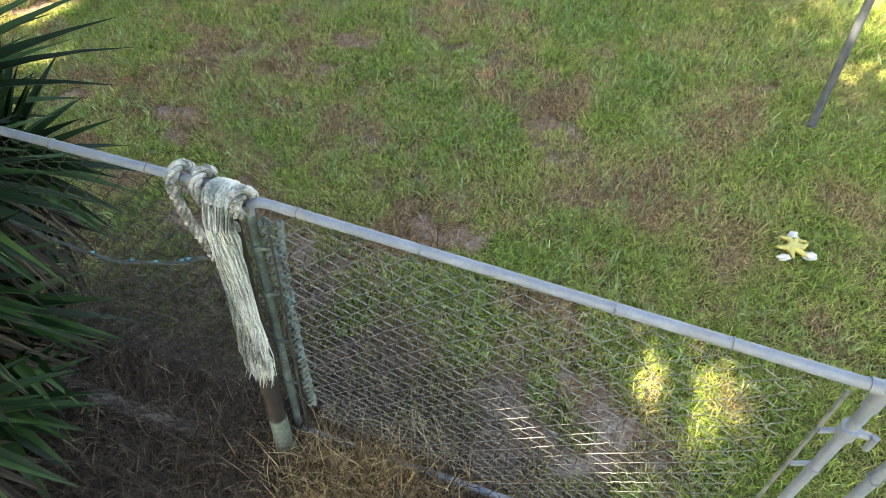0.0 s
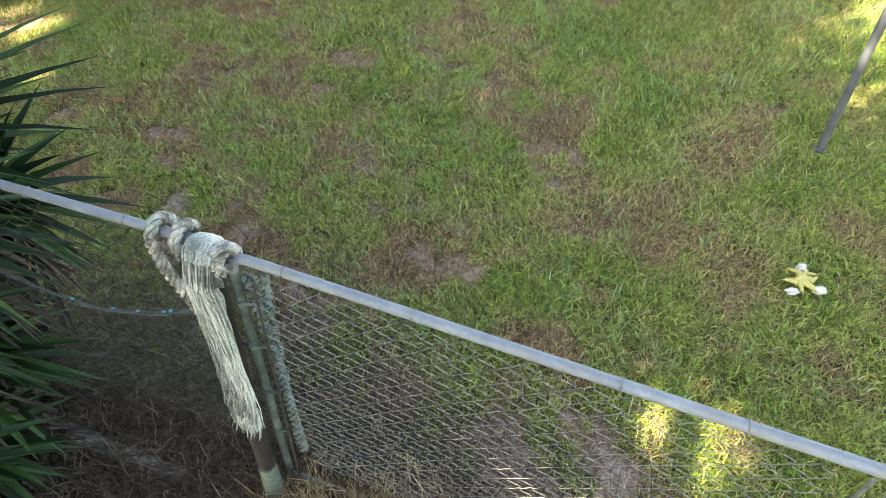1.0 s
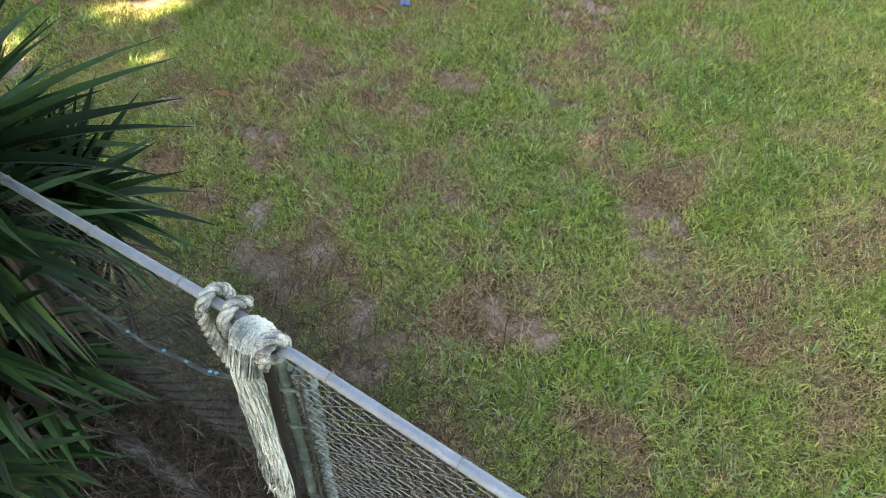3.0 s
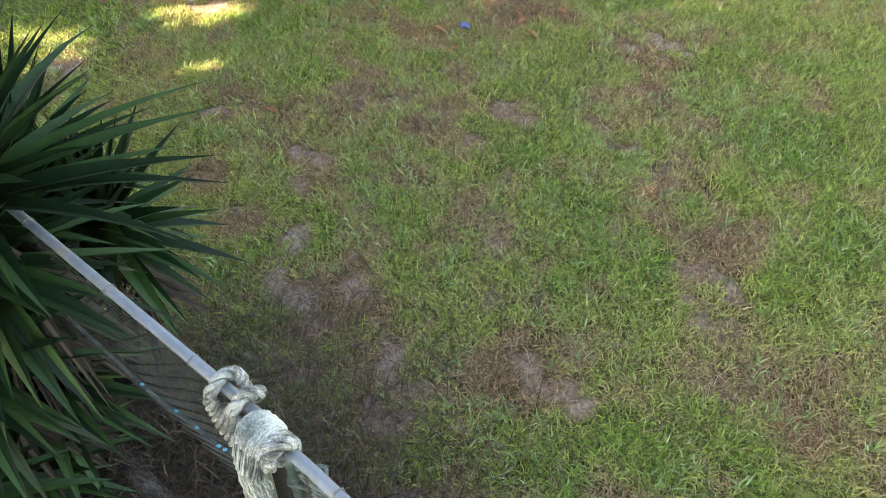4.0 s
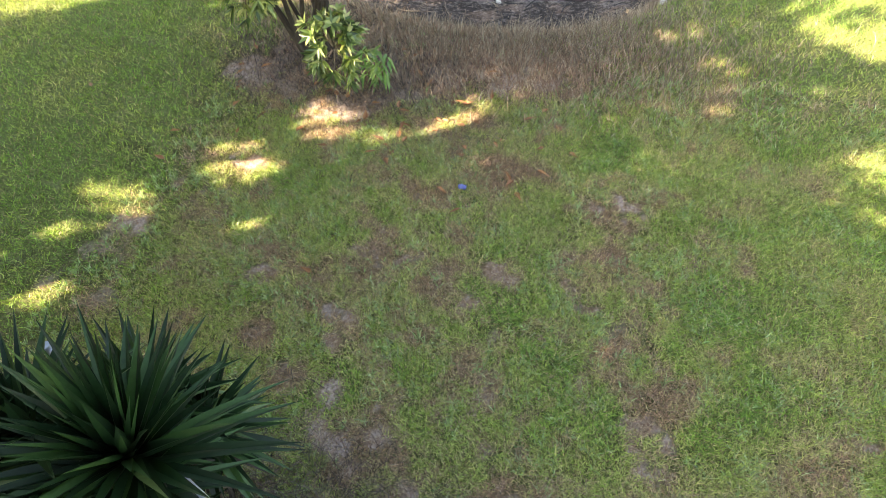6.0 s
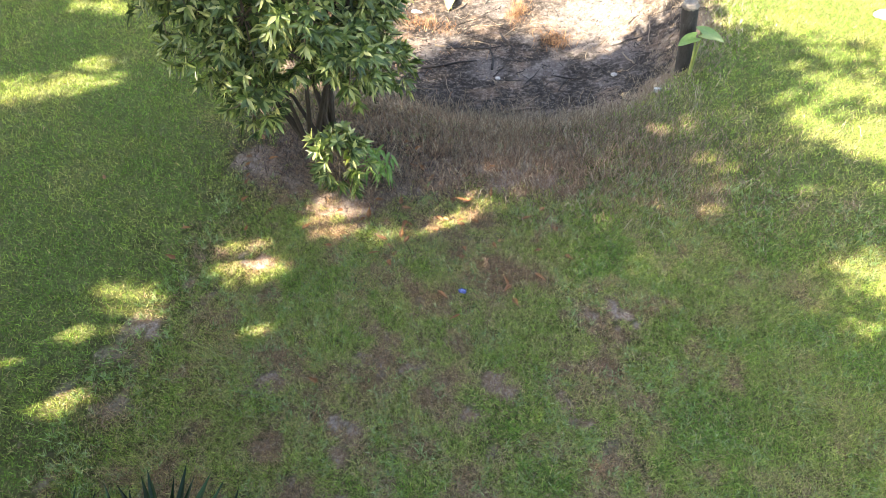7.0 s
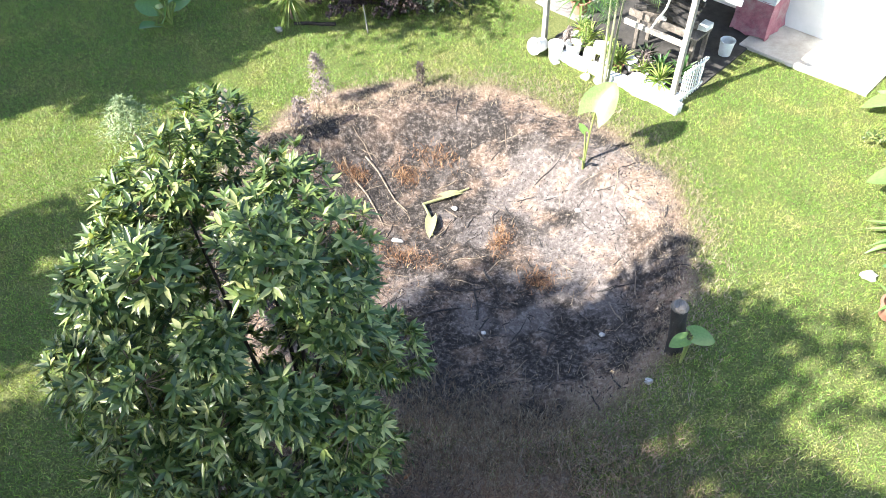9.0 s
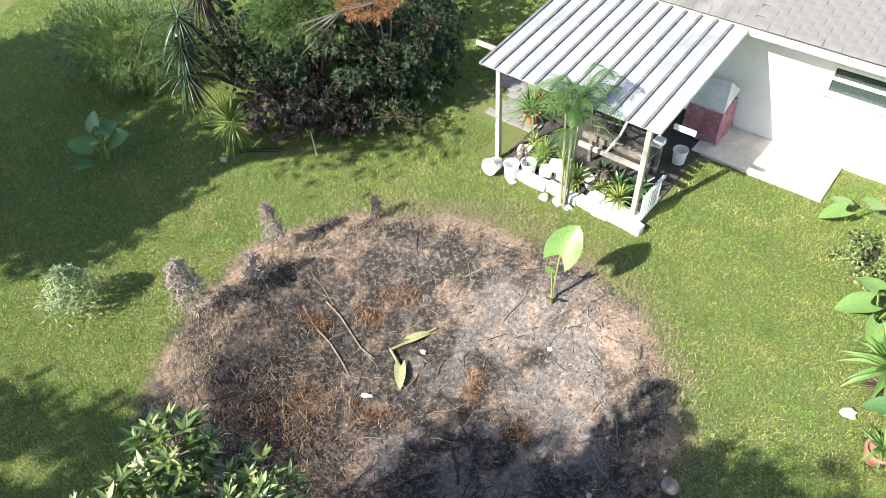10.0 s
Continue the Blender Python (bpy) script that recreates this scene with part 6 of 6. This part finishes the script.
elephant_ear((3.72, 15.65), ((190, 0.12, 0.35, 0.42, 0.34), (20, 0.3, 0.4, 0.42, 0.34), (110, 0.2, 0.3, 0.36, 0.3)), "low elephant ear by the slab")
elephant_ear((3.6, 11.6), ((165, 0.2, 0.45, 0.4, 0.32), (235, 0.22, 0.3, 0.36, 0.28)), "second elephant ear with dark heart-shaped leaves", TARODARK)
bro = empty("bromeliad", (3.55, 12.4, 0), "spiky broad-leaved plant at the lawn's edge", "plant")
part("leaves", rosette(Build(), (3.55, 12.4, 0.35), 64, 0.72, 0.12, 0, 75, 0.3), TARO, bro)
part("dry_leaves", rosette(Build(), (3.5, 12.2, 0.12), 26, 0.45, 0.07, -10, 30, 0.2), STRAW, bro, "dry brown lower leaves")
pot_plant(4.55, -1.95, 0.17, 0.26, TERRACOTTA, 30, 0.35, 0.05, TARO, "leafy plant in a terracotta pot on the grass")
shrub("lawn_bush", (3.75, 14.45), (3.75, 14.45, 0.38), (0.55, 0.55, 0.4), 420, (0.06, 0.026), SHRUB, "low clipped bush at the lawn's edge", stems=5, seed=31, clumps=14)
thing("rock", Build().blob((2.95, 11.75, 0.03), (0.11, 0.09, 0.06), 2, 0.5, 7), ROCK, "pale rock beside the spiky plant", "rock")

sp = empty("leafy_sprout", (-2.72, 6.75, 0), "bright green leafy sprout at the shrub's foot", "plant")
spb = Build()
for k in range(60):
    p = Vector((-2.7 + rnd(-.14, .14), 6.72 + rnd(-.12, .12), rnd(0.1, 0.5)))
    spb.leaf(p, (rnd(-1, 1), rnd(-1, 0.4), rnd(-0.9, 0.4)), (0, 0, 1), rnd(0.12, 0.24), rnd(0.03, 0.05), 0.5, 0.2, 4)
part("leaves", spb, TARO, sp)
part("stem", Build().tube([(-2.72, 6.75, -0.03), (-2.7, 6.73, 0.45)], [0.012, 0.006], 6), LIME, sp)

# ---- small things on the lawn ----
pole = empty("steel_pole", (2.36, 3.36, 0), "grey steel pole set in the lawn", "pole")
part("shaft", Build().tube([(2.36, 3.36, -0.1), (2.36, 3.36, 1.2), (2.36, 3.36, 2.3)], 0.024, 14), POLE, pole)
part("collar", Build().lathe([(0.034, 0), (0.034, 0.05), (0.026, 0.055)], (2.36, 3.36, -0.01), 14), POLE, pole, "cement-stained collar")
toy = empty("dog_toy", (1.93, 2.34, 0), "chewed yellow cloth toy with white knotted ends", "toy")
tg = gz(1.93, 2.34) + 0.05
ty = Build()
rs = random.Random(9)
for k in range(6):
    w, L = k * 1.0472 + rs.uniform(-.3, .3), rs.uniform(0.06, 0.11)
    a, c = Vector((math.cos(w), math.sin(w), 0)), Vector((-math.sin(w), math.cos(w), 0))
    o = Vector((1.93, 2.34, tg))
    ty.tube([o, o + a * L * 0.5 + c * rs.uniform(-.02, .02) + Vector((0, 0, 0.015)), o + a * L + c * rs.uniform(-.03, .03)], [0.022, 0.014, 0.008], 7)
ty.blob((1.93, 2.34, tg), (0.045, 0.035, 0.025), 2, 0.9, 3, 2.6)
part("body", ty, YELLOW, toy)
for x, y in ((1.86, 2.27), (2.0, 2.28), (1.95, 2.42)):
    part("knot", Build().blob((x, y, tg + 0.005), (0.03, 0.022, 0.02), 2, 1.0, x * 9, 3.2), CLOTHW, toy, "white cloth knot")
thing("blue_scrap", Build().blob((-1.3, 5.4, gz(-1.3, 5.4) + 0.04), (0.035, 0.03, 0.03), 2, 0.8, 2, 2.5), NAVY, "crumpled blue plastic scrap on the lawn", "scrap")
rs = random.Random(77)
for k in range(70):
    x, y = -2.4 + rs.gauss(0, 1.2), 6.3 + rs.gauss(0, 0.55)
    w = rs.uniform(0, 6.28)
    thing("fallen_leaf", Build().leaf((x, y, gz(x, y) + 0.03 + rs.uniform(0, .02)), (math.cos(w), math.sin(w), rs.uniform(-.1, .3)), (0, 0, 1), rs.uniform(0.08, 0.16), rs.uniform(0.03, 0.06), 0.1, 0.3, 4), DEADLEAF, "curled orange-brown fallen leaf", "leaf", "fallen leaves under the shrub")


# ---- unseen trees, placed to shade the lawn and block sky light ----
# gaps in the crowns, named by the spot of sun that each lets fall on the grass
SUN_SPOTS = ((-4.45, 4.4, 0.4, 0.2), (-4.9, 4.05, 0.35, 0.16), (-4.75, 3.35, 0.42, 0.25), (-3.65, 4.27, 0.32, 0.14), (-3.06, 4.43, 0.2, 0.1), (-3.52, 5.22, 0.36, 0.24), (-2.87, 5.9, 0.26, 0.15), (-2.38, 5.85, 0.2, 0.1),
             (-1.75, 6.1, 0.22, 0.14), (-1.42, 6.5, 0.22, 0.16), (-1.22, 5.85, 0.14, 0.1), (-1.55, 5.17, 0.17, 0.09), (-3.0, 6.2, 0.2, 0.12), (-1.6, 6.85, 0.2, 0.12), (0.32, 7.47, 0.3, 0.18), (0.97, 7.95, 0.34, 0.16), (0.95, 7.47, 0.2, 0.1),
             (0.87, 5.67, 0.17, 0.08), (0.5, 4.98, 0.14, 0.08), (1.86, 9.38, 0.2, 0.14), (2.12, 8.96, 0.24, 0.16), (2.4, 9.97, 0.32, 0.2), (2.78, 9.02, 0.3, 0.3), (2.66, 6.84, 0.25, 0.16), (1.2, 1.55, 0.26, 0.24),
             (2.6, 4.6, 0.12, 0.08), (-7.4, 7.6, 0.35, 0.25), (-8.2, 7.05, 0.4, 0.16), (-8.4, 9.2, 0.5, 0.16))
SLANT = (SUN_DROP.x / -SUN_DROP.z, SUN_DROP.y / -SUN_DROP.z)


def sun_gap(p):
    x, y = p.x + p.z * SLANT[0], p.y + p.z * SLANT[1]
    return any(((x - u) / a) ** 2 + ((y - v) / b) ** 2 < 2.8 for u, v, a, b in SUN_SPOTS)


def tree(at, crown, radii, clumps, label, seed, leaf=0.24, each=230, spread=1.0):
    """Trunk, limbs and separate clumps of leaves with gaps between them."""
    e = empty("shade_tree", (at[0], at[1], 0), label, "tree")
    rs = random.Random(seed)
    c = Vector(crown)
    fork = Vector((at[0], at[1], 0)).lerp(c, 0.55)
    fork.z = crown[2] - radii[2] * 0.9
    part("trunk", Build().tube([(at[0], at[1], -0.2), Vector((at[0], at[1], 0)).lerp(fork, 0.5), fork], [0.34, 0.26, 0.22], 12), BARK, e)
    b = Build()
    for k in range(clumps):
        w = k * 2.39996
        q = math.sqrt((k + 0.5) / clumps)
        z = rs.uniform(-1, 1) * math.sqrt(max(0.05, 1 - q * q))
        p = c + Vector((radii[0] * q * math.cos(w), radii[1] * q * math.sin(w), radii[2] * z)) + Vector((rs.uniform(-.4, .4), rs.uniform(-.4, .4), 0))
        if k % 3 == 0:
            part("limb", Build().tube([fork, fork.lerp(p, 0.5) + Vector((0, 0, 0.3)), p], [0.12, 0.07, 0.02], 7), BARK, e)
        r = rs.uniform(0.55, 1.05) * spread
        for j in range(int(each * r * r)):
            d = Vector((rs.gauss(0, 1), rs.gauss(0, 1), rs.gauss(0, 0.7))).normalized() * r * rs.random() ** 0.5
            if sun_gap(p + d):
                continue
            b.leaf(p + d, (rs.uniform(-1, 1), rs.uniform(-1, 1), rs.uniform(-.6, .4)), (0, 0, 1), leaf * rs.uniform(0.8, 1.4), leaf * 0.6, 0.2, 0.2, 2, 0.6)
    part("crown", b, DARKLEAF, e)
    return e


tree((-9.5, -4.5), (-8.0, -2.9, 10.0), (4.0, 4.0, 2.0), 56, "broad tall shade tree behind the fence", 61, each=118)
# Blocks the sky behind the fence corner; no such tree is known.
tree((-3.6, -3.4), (-2.6, -2.3, 4.7), (2.0, 1.7, 0.9), 36, "unseen low tree added to block sky over the fence corner", 72, 0.2, 360, 0.85)
# Two unseen crowns, added where their shadows reach far lawn and hollow.
tree((-8.6, 0.2), (-7.1, 0.7, 9.2), (2.1, 2.0, 1.0), 26, "unseen tall tree placed to shadow the far lawn", 70, each=105)
tree((-12.2, 0.9), (-10.9, 1.6, 9.0), (1.6, 1.3, 0.8), 20, "unseen tall tree placed to shadow the burnt hollow", 73, each=190)
tree((-13, -8), (-12.1, -6.2, 9.0), (3.4, 3.2, 2.0), 42, "second shade tree behind the fence", 62)
tree((-15, -2.5), (-12.5, -1.3, 8.0), (3.5, 2.9, 1.8), 72, "third shade tree beside the lawn", 65)
tree((-6.8, -8.5), (-7.2, -7.6, 10.0), (3.0, 2.6, 1.6), 44, "narrow shade tree behind the fence", 66)
tree((-19.5, 9.0), (-17.9, 10.1, 6.5), (3.3, 2.6, 1.6), 46, "shade tree at the side of the lawn", 63, each=380)
# This and the next low crown are added to dim sky light.
tree((-5.4, -1.2), (-4.2, 0.2, 4.9), (2.5, 2.5, 0.9), 44, "unseen small tree added to darken the yucca corner", 64, 0.2, 380, 0.85)
tree((-11.6, -0.6), (-10.7, 0.2, 5.2), (2.7, 2.7, 1.0), 66, "unseen low tree added to block sky over the left lawn", 67, 0.2, 330, 0.9)
tree((-21.4, 11.6), (-20.2, 12.4, 6.5), (2.8, 2.6, 1.4), 34, "shade tree at the far side of the lawn", 68, each=380)
# Unseen crown, added so that its thin shadow falls on the hedge.
tree((-14.6, 10.2), (-12.4, 11.9, 7.0), (2.4, 1.3, 1.1), 20, "unseen shade tree placed to shadow the hedge", 71, each=45)
tree((-16.2, 1.8), (-15.0, 2.7, 7.0), (2.3, 1.9, 1.2), 22, "slender shade tree beside the lawn", 69)
